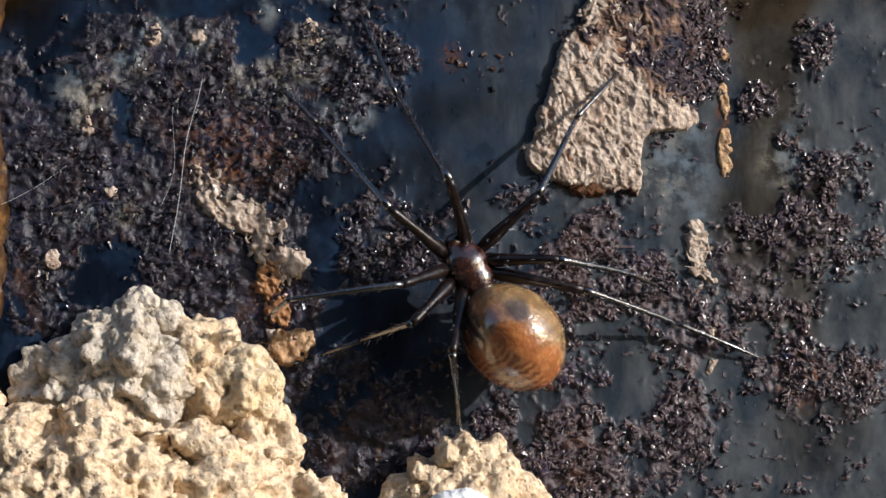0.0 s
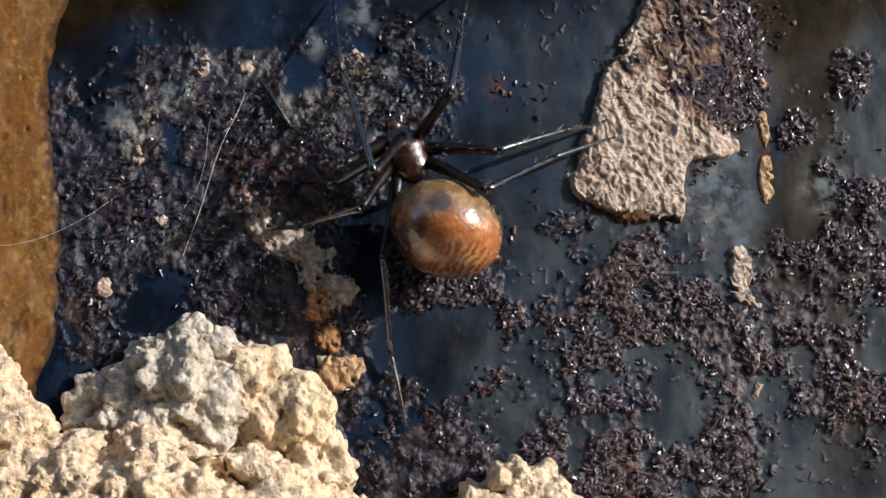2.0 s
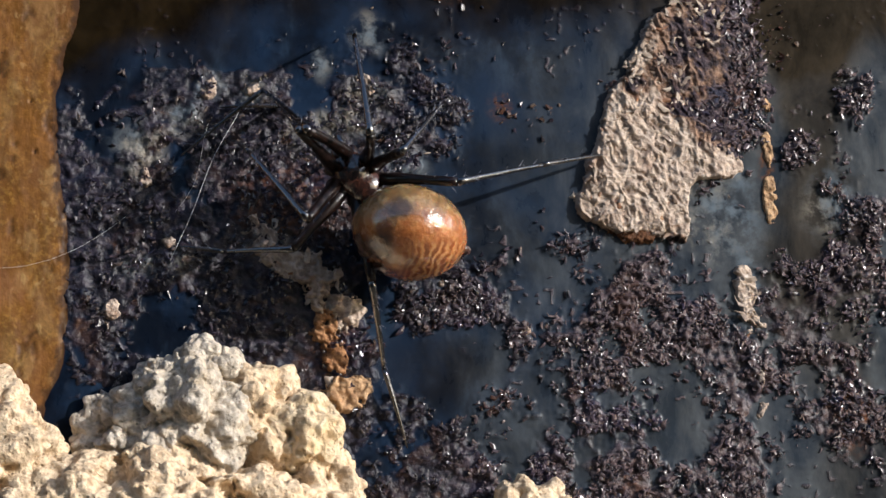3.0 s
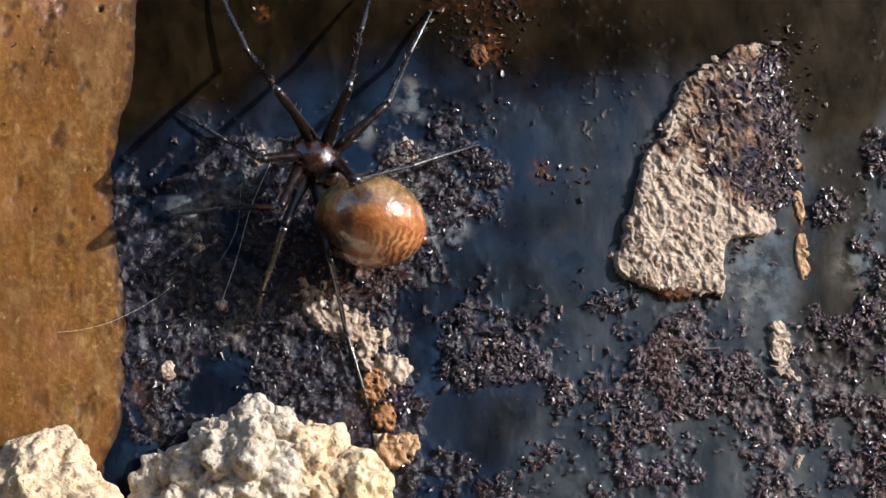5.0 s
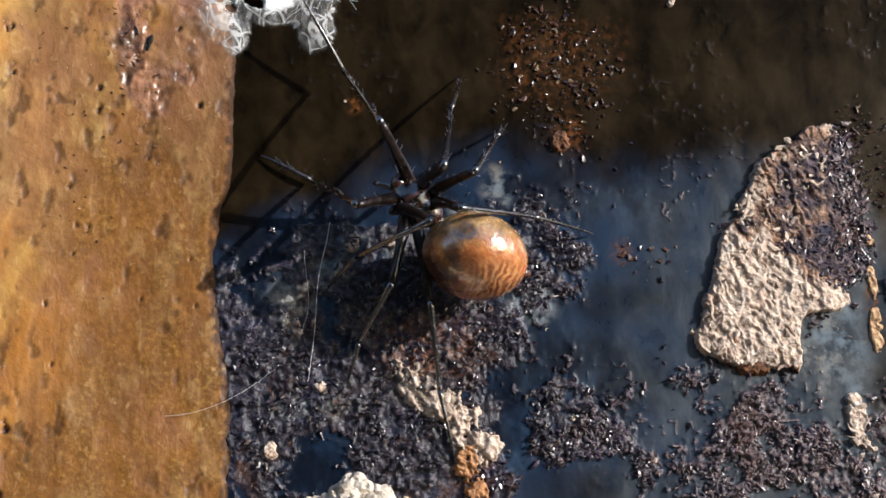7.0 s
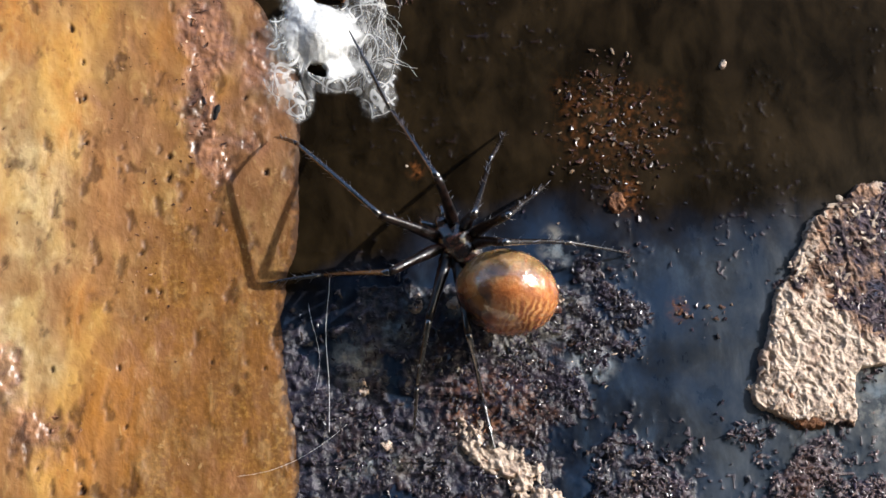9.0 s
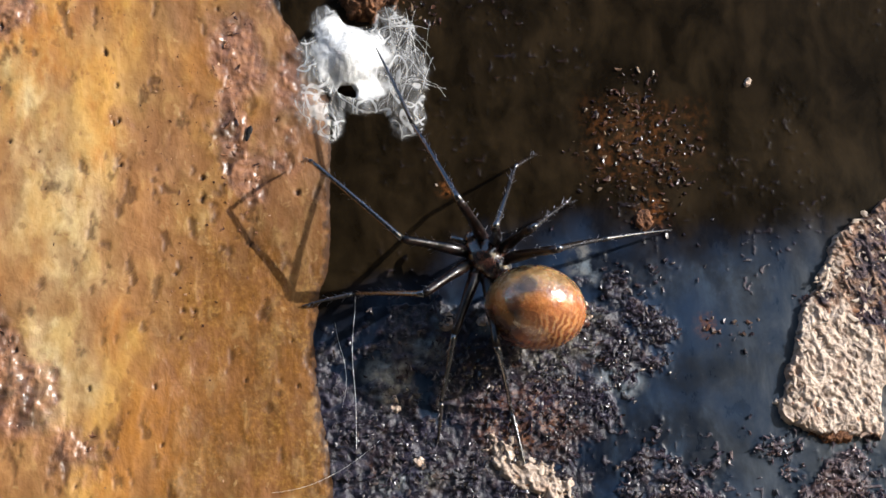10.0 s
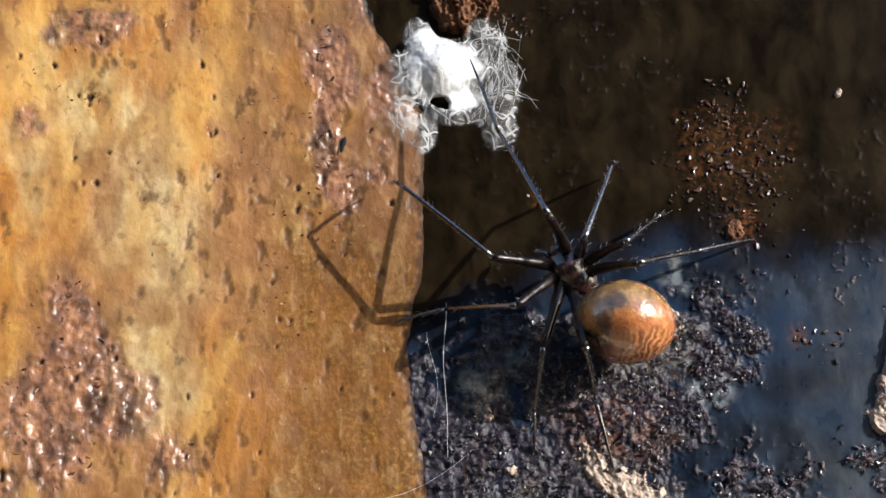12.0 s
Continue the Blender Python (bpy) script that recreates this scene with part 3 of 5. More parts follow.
    # Brown stain; the strip and narrow spots by the edge also paint in leg shadows.
    add_attr(sheet, "brown", np.clip(smooth01(6 - u + 9 * n, 0, 6) * (1 - smooth01(z, 26, 34)) + 1.0 * smooth01(21 - u + 9 * n, 0, 10) * (1 - 0.6 * smooth01(z + 9 * n, 32, 44)) + smooth01(14 - z - 0.25 * u + 12 * n, 0, 6) + 0.7 * smooth01(blob(x, z, (-16, 18, 1.6, 9), (-16.5, 6, 2, 6)) + n, 0, 0.6), 0, 1))
    return tagged(sheet, "sheet of ochre-yellow rust with vertical streaks and pits", "metal sheet", kind="structure")


def grain_field(name, material, count, mask, box, sizes, lift, seed, label):
    """Many small angular grains in one mesh, thrown where mask(x, z) is high."""
    rng = np.random.RandomState(seed)
    x = rng.uniform(box[0], box[1], count * 8)
    z = rng.uniform(box[2], box[3], count * 8)
    ok = np.flatnonzero(rng.rand(count * 8) < mask(x, z))[:count]
    x, z = x[ok], z[ok]
    bm = bmesh.new()
    bmesh.ops.create_icosphere(bm, subdivisions=1, radius=1)
    base = np.array([v.co[:] for v in bm.verts])
    tri = np.array([[v.index for v in f.verts] for f in bm.faces])
    bm.free()
    n = len(x)
    size = sizes[0] + (sizes[1] - sizes[0]) * rng.rand(n) ** 2.2
    verts = base[None] * (1 + 0.7 * (rng.rand(n, len(base), 1) - 0.5))
    verts = verts * np.stack([size * rng.uniform(0.4, 0.95, n), size * rng.uniform(0.2, 0.6, n), size * rng.uniform(0.8, 1.9, n)], -1)[:, None]
    verts[..., 1] -= (rng.uniform(-0.1, 1.0, n) / size)[:, None] * verts[..., 2] ** 2 * 0.5
    verts[..., 0] += (rng.uniform(-1.0, 1.0, n) / size)[:, None] * verts[..., 2] ** 2 * 0.5
    lean = rng.uniform(-0.9, 0.9, n)
    c, s = np.cos(lean)[:, None], np.sin(lean)[:, None]
    verts = np.stack([verts[..., 0] * c - verts[..., 1] * s, verts[..., 0] * s + verts[..., 1] * c, verts[..., 2]], -1)
    a = rng.uniform(0, 6.28, n)
    c, s = np.cos(a)[:, None], np.sin(a)[:, None]
    vx, vz = verts[..., 0] * c - verts[..., 2] * s, verts[..., 0] * s + verts[..., 2] * c
    verts = np.stack([vx + x[:, None], verts[..., 1] - lift(x, z)[:, None], vz + z[:, None]], -1)
    faces = (tri[None] + (np.arange(n) * len(base))[:, None, None]).reshape(-1, 3)
    ob = link_mesh(name, verts.reshape(-1, 3), faces, material, smooth=False)
    add_attr(ob, "paler", np.repeat(paleness(x, z), len(base)))
    return tagged(ob, label, "rust", kind="stuff")


def crust(name, material, spots, thick, label, category="crust", step=0.1, ragged=0.55, seed=0.0, rough=0.8, holes=0.0, dirty=(), toned=(), sides=None, thin=None, lift=0.0, parent=None, base=None):
    """A flat flake that clings to the sheet, with a ragged outline, real thickness and a wormy top."""
    cx, cz = np.mean([s[0] for s in spots]), np.mean([s[1] for s in spots])
    reach_x = max(abs(s[0] - cx) + max(s[2], s[3]) for s in spots) + 1
    reach_z = max(abs(s[1] - cz) + max(s[2], s[3]) for s in spots) + 1
    x, z = np.meshgrid(np.arange(cx - reach_x, cx + reach_x, step), np.arange(cz - reach_z, cz + reach_z, step))
    f = np.full(x.shape, -9.0)
    for spot in spots:
        f = np.maximum(f, blob(x, z, spot) * min(spot[2], spot[3]))
    if sides:
        f = np.minimum(np.minimum(x - np.interp(z, *sides[0]), np.interp(z, *sides[1]) - x), 0.9 * np.minimum(z - sides[0][0][0], sides[0][0][-1] - z))
    f = f + ragged * 3.0 * (fbm(x + seed, x * 0, z, 2.8, 6, 0.68) - 0.5)
    f = f - holes * smooth01(fbm(x, x * 0 + seed + 4, z + seed, 1.9, 3), 0.52, 0.68)
    lumps = fbm(x, x * 0 + seed, z, 1.3, 3, 0.6) - 0.45
    bend = 1.2 * (fbm(x, x * 0 + seed + 11, z, 1.5, 2) - 0.5)
    u, v = 0.75 * x + 0.5 * z, -0.75 * z + 0.5 * x
    worms = np.clip(1 - np.abs(fbm(u + bend, x * 0 + seed + 2, 0.55 * v - bend, 1.2, 3) - 0.5) * 7, 0, 1) + 0.6 * np.clip(1 - np.abs(fbm(u - bend, x * 0 + seed + 5, 0.6 * v, 0.7, 2) - 0.5) * 6, 0, 1)
    pores = smooth01(fbm(x, x * 0 + seed + 7, z, 0.8, 2), 0.58, 0.7)
    fine = fbm(x, x * 0 + seed + 3, z, 0.5, 2) - 0.5
    h = thick * smooth01(f, 0.0, 0.3) * (0.5 + 0.2 * smooth01(f, 0, 1.5)) + rough * thick * (0.45 * lumps + 0.55 * worms - 0.05 * pores + 0.4 * fine) * smooth01(f, 0.0, 0.25)
    h = h - 0.35 * (1 - smooth01(f, -0.1, 0.02)) + 0.15
    h = h + lift
    if thin:
        h = h * (1 - 0.75 * smooth01(x + 2 * (fbm(x, x * 0 + 40, z, 3, 3) - 0.5), *thin))
    faces = grid_faces(*x.shape, keep=f > -0.12)
    used = np.unique(faces)
    index = np.full(x.size, -1)
    index[used] = np.arange(len(used))
    verts = np.stack([x, -h, z], -1).reshape(-1, 3)[used]
    ob = link_mesh(name, verts, index[faces], material, parent, origin=base or (cx, 0, cz))
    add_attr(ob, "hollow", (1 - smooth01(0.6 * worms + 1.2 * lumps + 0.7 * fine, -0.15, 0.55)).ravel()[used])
    if dirty:
        add_attr(ob, "dirt", np.maximum(smooth01(blob(x, z, *dirty), -0.5, 0.4), 0.72 * smooth01(blob(x, z, *toned), -0.4, 0.5)).ravel()[used])
    return tagged(ob, label, category if parent is None else "")


def ball(subdivisions):
    bm = bmesh.new()
    bmesh.ops.create_icosphere(bm, subdivisions=subdivisions, radius=1)
    verts, faces = np.array([v.co[:] for v in bm.verts]), np.array([[v.index for v in f.verts] for f in bm.faces])
    bm.free()
    return verts, faces


BALLS = {k: ball(k) for k in (4, 5, 6, 7)}


def lump(name, material, centre, radii, seed, detail=6, knobs=0.35, pores=0.5, parent=None, base=None, bites=()):
    """A weathered lump of mortar: a ball pulled out into knobs and eaten by pores."""
    v, f = BALLS[detail]
    r = np.asarray(radii, float)
    p = v * r
    s = seed * 13.7
    big = fbm(p[:, 0] + s, p[:, 1], p[:, 2], max(r) * 0.75, 3) - 0.5
    mid = fbm(p[:, 0], p[:, 1] + s, p[:, 2], 2.1, 3) - 0.5
    small = fbm(p[:, 0], p[:, 1], p[:, 2] + s, 0.75, 3) - 0.5
    nodes = 0.42 - worley(p + s, 2.0) ** 2 + 0.5 * (0.42 - worley(p + 2 * s, 1.0) ** 2)
    holes = smooth01(fbm(p[:, 0] + s, p[:, 1] + s, p[:, 2], 1.5, 2), 0.60, 0.72)
    deep = smooth01(fbm(p[:, 0] - s, p[:, 1], p[:, 2] + s, 3.6, 2), 0.66, 0.75)
    tiny = 1 - smooth01(worley(p + 3 * s, 0.95), 0.14, 0.34)
    out = knobs * (big * max(r) * 1.1 + 2.3 * mid + 1.2 * small + 4.0 * nodes) - pores * (1.3 * holes + 3.2 * deep + 0.9 * tiny)
    p = p * (1 + big[:, None] * 0.4) + v * out[:, None]
    for bx, bz, br, deep_in in bites:
        far = np.hypot(p[:, 0] + centre[0] - bx, (p[:, 2] + centre[2] - bz) * 1.15) / br
        p[:, 1] += deep_in * (1 - smooth01(far + 1.1 * mid + 0.6 * small, 0.3, 1.0)) * (v[:, 1] < 0)
    return link_mesh(name, p + np.asarray(centre, float), f, material, parent, origin=base if base is not None else centre)


def tube(points, radii, sides=10):
    """Rings of a round limb along +x: points are (x, y, z), radii one each."""
    verts, faces = [], []
    for (x, y, z), r in zip(points, radii):
        verts += [(x, y + r * math.cos(2 * math.pi * k / sides), z + r * math.sin(2 * math.pi * k / sides)) for k in range(sides)]
    for i in range(len(points) - 1):
        faces += [(i * sides + k, i * sides + (k + 1) % sides, (i + 1) * sides + (k + 1) % sides, (i + 1) * sides + k) for k in range(sides)]
    faces += [tuple(range(sides))[::-1], tuple((len(points) - 1) * sides + k for k in range(sides))]
    return verts, faces


def strand(name, points, radius, material, parent=None):
    data = bpy.data.curves.new(name, "CURVE")
    data.dimensions, data.bevel_depth, data.bevel_resolution = "3D", radius / 1000, 1
    line = data.splines.new("POLY")
    line.points.add(len(points) - 1)
    for p, q in zip(line.points, points):
        p.co = (q[0] / 1000, q[1] / 1000, q[2] / 1000, 1)
    data.materials.append(material)
    ob = new(name, data)
    if parent is not None:
        ob.parent = parent
    return ob


# ---- the place ----
# Ground out of view, added only for bounced light.
def ground():
    bm = bmesh.new()
    bmesh.ops.create_grid(bm, x_segments=40, y_segments=40, size=1500)
    data = bpy.data.meshes.new("ground")
    bm.to_mesh(data)
    bm.free()
    m = Nodes("dry_soil")
    m.set(Base_Color=m.mix(m.noise(3, 6), (0.09, 0.075, 0.05), (0.20, 0.17, 0.12)), Roughness=0.95)
    data.materials.append(m.bump(m.noise(40, 5), 0.02).mat)
    return tagged(new("ground", data), "unseen bare soil added in front of the steel sheet for bounced light", "ground", kind="structure")


def sky_blocker():
    """An unseen plain wall, added behind the camera to block low sky, short of the sun's side."""
    bm = bmesh.new()
    bmesh.ops.create_cube(bm, size=1.0)
    bmesh.ops.scale(bm, vec=(6.4, 0.12, 0.96), verts=bm.verts)
    bmesh.ops.bevel(bm, geom=bm.edges[:], offset=0.01, segments=2, affect="EDGES")
    data = bpy.data.meshes.new("unseen_sky_blocker")
    bm.to_mesh(data)
    bm.free()
    m = Nodes("blocker_grey")
    m.set(Base_Color=m.mix(m.noise(14, 6), (0.07, 0.06, 0.05), (0.17, 0.15, 0.12)), Roughness=0.95)
    data.materials.append(m.bump(m.noise(60, 5), 0.01).mat)
    wall = new("unseen_sky_blocker", data)
    wall.location = (-2.85, -0.96, 0.48)
    return tagged(wall, "unseen grey-brown wall added behind the camera to block the low sky", "wall", kind="structure")


ground()
sky_blocker()
dark_sheet()
ochre_sheet()

grain_field("rust_grains", GRAIN, 14000, lambda x, z: (1.7 * rust_field(x, z) + 0.008) * smooth01(fbm(x, x * 0 + 1, z, 2.0, 3), 0.40, 0.56) * (0.22 + 0.78 * smooth01(x, 10, 26)) * (x > edge_x(z) + 0.3) * (z < 36),
            (-13, 65, -18, 62), (0.06, 0.30), lambda x, z: 0.12 + 0.35 * rust_field(x, z), 5, "dark purple-brown rust grains on the steel sheet")
# Clusters near (9, 18) and (6, 16) stand in for the spider's warm shade.
grain_field("brown_rust_and_shade_grains", BROWN_GRAIN, 2900, lambda x, z: np.clip(blob(x, z, (19.5, 42.5, 8.5, 8.0), (20, 37, 3, 4), (19, 48, 4, 5), (-3, 58, 2.4, 3), (9, 18, 5, 2.5), (6, 16, 5, 3), (9.5, 2, 2, 3), (25.6, 24.4, 1.8, 1.5), (29, 24.5, 2.5, 1.2), (14, 22, 2, 1.5), (50, 37, 3.4, 4.0), (52, 32, 2, 4)) * 1.4, 0, 1),
            (-13, 65, -18, 62), (0.06, 0.30), lambda x, z: 0.12 + 0 * x, 6, "brown rust crumbs in loose clusters on the steel sheet, some standing in for the spider's shade")
grain_field("ochre_rust_grains", OCHRE_GRAIN, 650, lambda x, z: np.clip(blob(x, z, (-47.5, 28, 3.5, 4.5), (-45, 20, 5, 8, 25), (-38, 12, 5, 5), (-50, 14, 6, 9), (-22, 44, 2.8, 6.5, 6), (-21.5, 52, 3.6, 7), (-17, 49, 2.2, 5), (-46, 57, 4, 3)) * 1.6, 0, 1),
            (-56, -14, -5, 62), (0.07, 0.34), lambda x, z: 0.2 + 0.11 * (edge_x(z) - x), 8, "reddish rust blisters on the ochre sheet")
grain_field("ochre_specks", OCHRE_GRAIN, 900, lambda x, z: (x < edge_x(z) - 0.3) * (0.15 + 0.85 * smooth01(fbm(x, x * 0 + 2, z, 7, 3), 0.5, 0.62)),
            (-57, -13, -5, 62), (0.04, 0.16), lambda x, z: 0.17 + 0.11 * (edge_x(z) - x), 9, "fine glossy specks scattered over the ochre sheet")


grain_field("pale_flakes", CHIP, 420, lambda x, z: np.clip(blob(x, z, (16, 20.4, 5.0, 3.0, -15), (13, 31.6, 1.8, 2.2), (17.5, 17.5, 2.2, 1.6), (45.8, 18, 2.4, 1.6), (2, 25, 3, 1.4), (8.5, 24.2, 2.6, 1.6), (-8, 18, 1.6, 2)) * 0.9, 0, 1),
            (-13, 65, -18, 62), (0.07, 0.30), lambda x, z: 0.15 + 0 * x, 19, "thin pale curled flakes on the steel sheet")

STRIP = ((3.5, 12.3, 1.6, 2.0, 20), (6.1, 9.8, 2.9, 2.1, -38), (9.0, 7.2, 2.7, 1.9, -40), (10.7, 5.2, 1.4, 2.2), (10.9, -1.5, 2.0, 2.0), (47.8, 7.0, 1.0, 3.0), (48.1, 4.8, 0.9, 2.0))
grain_field("lime_crumbs", CHIP, 240, lambda x, z: smooth01(blob(x, z, *STRIP), -0.1, 0.3), (0, 50, -5, 16), (0.12, 0.48), lambda x, z: 0.42 + 0 * x, 23, "pale crumbs on the broken lime strips")
grain_field("orange_crumbs", OCHRE_GRAIN, 90, lambda x, z: np.clip(1.5 * blob(x, z, (9.3, 3.0, 2.0, 2.2), (9.9, 0.8, 1.8, 2.2), (4.0, 13.4, 2.6, 1.6)), 0, 1), (0, 14, -3, 17), (0.10, 0.42), lambda x, z: 0.35 + 0 * x, 24, "orange rust crumbs on the steel sheet")

FLAKE = ((36.2, 16.6, 4.4, 3.8, -10), (39.9, 15.4, 2.3, 3.4), (37.6, 21.4, 4.2, 5.0), (40.0, 27.5, 4.2, 5.6, -25), (42.8, 32.4, 3.6, 4.6, -30))
SOOT = ((46.4, 24.0, 3.4, 2.6), (48.4, 28.4, 1.6, 4.6), (48.0, 33.6, 1.6, 3.4))
grain_field("lime_chips", CHIP, 420, lambda x, z: smooth01(blob(x, z, *FLAKE), 0.05, 0.25) * (1 - smooth01(blob(x, z, *SOOT), 0.0, 0.3)), (30, 53, 10, 42), (0.16, 0.46), lambda x, z: 0.85 + 0 * x, 15, "curled beige chips on the lime crust")
grain_field("soot_chips", GRAIN, 800, lambda x, z: smooth01(blob(x, z, *SOOT), -0.45, 0.35), (38, 55, 18, 42), (0.12, 0.40), lambda x, z: 0.85 - 0.5 * smooth01(x, 43.5, 49.0), 16, "curled dark rust chips on the lime crust")


def mortar_heap():
    """The broken mortar that sticks to the foot of both sheets."""
    base = (-3, 0, -8)
    heap = new("mortar_lump")
    heap.location = (base[0] / 1000, 0, base[2] / 1000 + Z0)
    tagged(heap, "broken lump of pale porous mortar stuck to the steel", "mortar")
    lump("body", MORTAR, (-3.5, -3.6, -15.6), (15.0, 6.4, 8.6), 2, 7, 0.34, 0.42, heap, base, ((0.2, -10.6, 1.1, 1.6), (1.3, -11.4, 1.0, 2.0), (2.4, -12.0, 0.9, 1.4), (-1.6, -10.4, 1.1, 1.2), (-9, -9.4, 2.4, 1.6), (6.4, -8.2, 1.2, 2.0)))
    tagged(lump("crest", SHADED_MORTAR, (-2.4, -1.2, -4.2), (5.6, 4.4, 6.0), 5, 7, 0.44, 0.26, heap, base), "knobbly crest in the mortar's shaded colour")
    tagged(lump("crest", SHADED_MORTAR, (-7.4, -0.6, -5.8), (4.6, 2.8, 3.8), 7, 7, 0.44, 0.26, heap, base), "knobbly crest in the mortar's shaded colour")
    for k, (x, y, z, size) in enumerate(((-1.9, -3.2, 1.2, 1.4), (-4.4, -3.0, -0.4, 1.2), (0.4, -3.6, 0.2, 1.3), (2.6, -3.4, -2.0, 1.2), (-6.8, -2.4, -2.4, 1.1))):
        lump("knob", SHADED_MORTAR, (x, y, z), (size, size * 0.9, size * 0.95), 41 + k, 5, 0.2, 0.15, heap, base)
    lump("ridge", MORTAR, (2.8, -1.6, -4.4), (4.2, 3.6, 4.3), 6, 6, 0.36, 0.4, heap, base)
    lump("shoulder", MORTAR, (-19.5, -2.2, -7.6), (7.0, 4.6, 6.0), 8, 6, 0.34, 0.45, heap, base)
    tagged(lump("nodule", TAN_STONE, (6.7, -2.4, -5.2), (4.0, 3.2, 3.4), 3, 6, 0.15, 0.25, heap, base), "smooth tan nodule")
    lump("spur", MORTAR, (8.8, -1.6, -10.6), (3.0, 3.4, 4.6), 9, 6, 0.3, 0.3, heap, base)
    lump("toe", MORTAR, (12.6, -2.0, -16.0), (3.6, 3.2, 3.2), 11, 6, 0.3, 0.3, heap, base)


mortar_heap()
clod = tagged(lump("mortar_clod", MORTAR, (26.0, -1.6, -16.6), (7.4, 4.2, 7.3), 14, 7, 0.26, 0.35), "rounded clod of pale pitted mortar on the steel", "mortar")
for k, (x, y, z, r) in enumerate(((22.4, -3.0, -12.6, 1.7), (25.4, -3.4, -11.0, 1.9), (28.8, -3.2, -12.4, 1.8), (30.6, -3.0, -14.8, 1.6))):
    lump("knob", MORTAR, (x, y, z), (r, r * 0.8, r * 0.9), 31 + k, 5, 0.22, 0.2, clod, (26.0, -1.6, -16.6))
tagged(lump("white_pebble", PEBBLE, (25.3, -6.4, -16.9), (3.3, 2.4, 3.2), 4, 5, 0.04, 0.0), "smooth white pebble in front of a mortar clod", "pebble")

# The big flake: its two flanks as x over height.
FLANKS = (((12.6, 13.7, 14.9, 16.4, 18.7, 23.4, 25.6, 30.1, 33.3, 35.4, 37.6), (37.0, 34.4, 32.3, 31.6, 33.2, 34.3, 35.3, 37.4, 39.6, 41.6, 44.6)),
          ((12.6, 14.7, 17.3, 18.3, 18.7, 19.6, 21.2, 22.2, 31.4, 34.2, 37.6), (41.8, 42.5, 42.2, 42.9, 46.6, 47.5, 46.8, 48.6, 48.6, 48.4, 47.6)))
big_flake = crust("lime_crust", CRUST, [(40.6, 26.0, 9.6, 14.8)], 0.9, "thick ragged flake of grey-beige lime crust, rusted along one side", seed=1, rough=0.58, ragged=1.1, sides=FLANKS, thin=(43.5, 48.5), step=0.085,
      dirty=((46.4, 24.2, 3.4, 2.6), (48.6, 29, 1.4, 5), (42.0, 25.0, 1.8, 1.0), (47.6, 33.6, 1.6, 3)), toned=((44.4, 32.0, 5.2, 6.0), (37.6, 27.0, 1.4, 1.4), (39.6, 12.2, 3.6, 0.9), (41.2, 28.5, 2.6, 2.8), (46, 25, 4.4, 4)))
crust("rust_scale", SOOT_SCALE, [(46.2, 23.8, 3.4, 2.4), (48.0, 28.0, 1.6, 4.0), (42.6, 24.6, 1.8, 1.1)], 0.4, "dark purple rust scale", seed=27, ragged=1.9, holes=2.6, rough=1.5, lift=0.3, thin=(43.5, 48.5), step=0.085, parent=big_flake, base=(40.6, 0, 26.0))
crust("rust_rim", DULL_SCAB, [(38.4, 13.1, 2.8, 0.6, -4), (41.2, 13.4, 1.0, 0.5)], 0.3, "reddish rusted rim", seed=29, ragged=1.0, holes=1.2, rough=1.4, lift=0.3, step=0.085, parent=big_flake, base=(40.6, 0, 26.0))
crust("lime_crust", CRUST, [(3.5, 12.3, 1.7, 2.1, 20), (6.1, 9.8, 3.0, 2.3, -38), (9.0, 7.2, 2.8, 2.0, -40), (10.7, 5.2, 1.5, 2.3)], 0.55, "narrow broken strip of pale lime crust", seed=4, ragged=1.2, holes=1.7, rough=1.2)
crust("rust_scab", RUST_CRUST, [(9.0, 3.6, 1.3, 1.7), (9.9, 1.0, 1.2, 2.0)], 0.45, "orange-brown rust scab on the steel", seed=7, ragged=1.0, holes=1.0, rough=1.7)
crust("rust_scab", DULL_SCAB, [(19.3, 35.6, 0.9, 1.0)], 0.3, "small orange rust scab among brown crumbs", seed=31, ragged=0.7, rough=1.6)
crust("lime_crust", TAN_CRUST, [(10.9, -1.5, 2.1, 2.0)], 0.7, "small orange-tan crumb of stained lime crust", seed=9, ragged=0.8, holes=1.3, rough=1.0)
crust("lime_crust", CRUST, [(47.2, 9.3, 0.7, 1.0), (47.8, 7.4, 1.0, 1.5), (48.1, 5.2, 1.0, 2.2), (48.3, 2.6, 0.9, 2.2), (48.5, -0.4, 0.7, 2.6)], 0.2, "thin tapering run of pale lime on the steel", seed=13, ragged=0.8, holes=0.9, rough=1.9, step=0.07)
crust("lime_crust", TAN_CRUST, [(50.2, 24.0, 0.55, 2.2), (50.3, 20.6, 0.6, 2.4), (50.2, 17.6, 0.5, 2.0)], 0.1, "thin rust-stained run of lime on the steel", seed=17, ragged=0.55, holes=0.7, rough=2.2, step=0.07)
for k, (x, z, rx, rz) in enumerate([(-1.3, 25.2, 0.75, 0.9), (2.4, 25.3, 0.9, 0.8), (-6.9, 17.4, 1.1, 0.9), (-4.8, 11.2, 0.8, 0.6), (46.4, 19.6, 0.9, 0.8), (44.6, 20.4, 0.9, 0.7), (-2.0, 39.4, 0.3, 0.35), (-9.4, 5.2, 0.5, 0.5), (19.2, 8.2, 0.35, 0.35), (12.6, 26.4, 0.9, 1.2), (31.3, 50.4, 0.3, 0.3), (27, 4.2, 0.3, 0.35)]):
    tagged(crust("lime_speck", CRUST, [(x, z, rx, rz)], 0.32, "small pale speck of lime on the steel", "crust", 0.09, 0.95, 11.0 + k, 1.0, 0.9), group="lime specks on the steel")


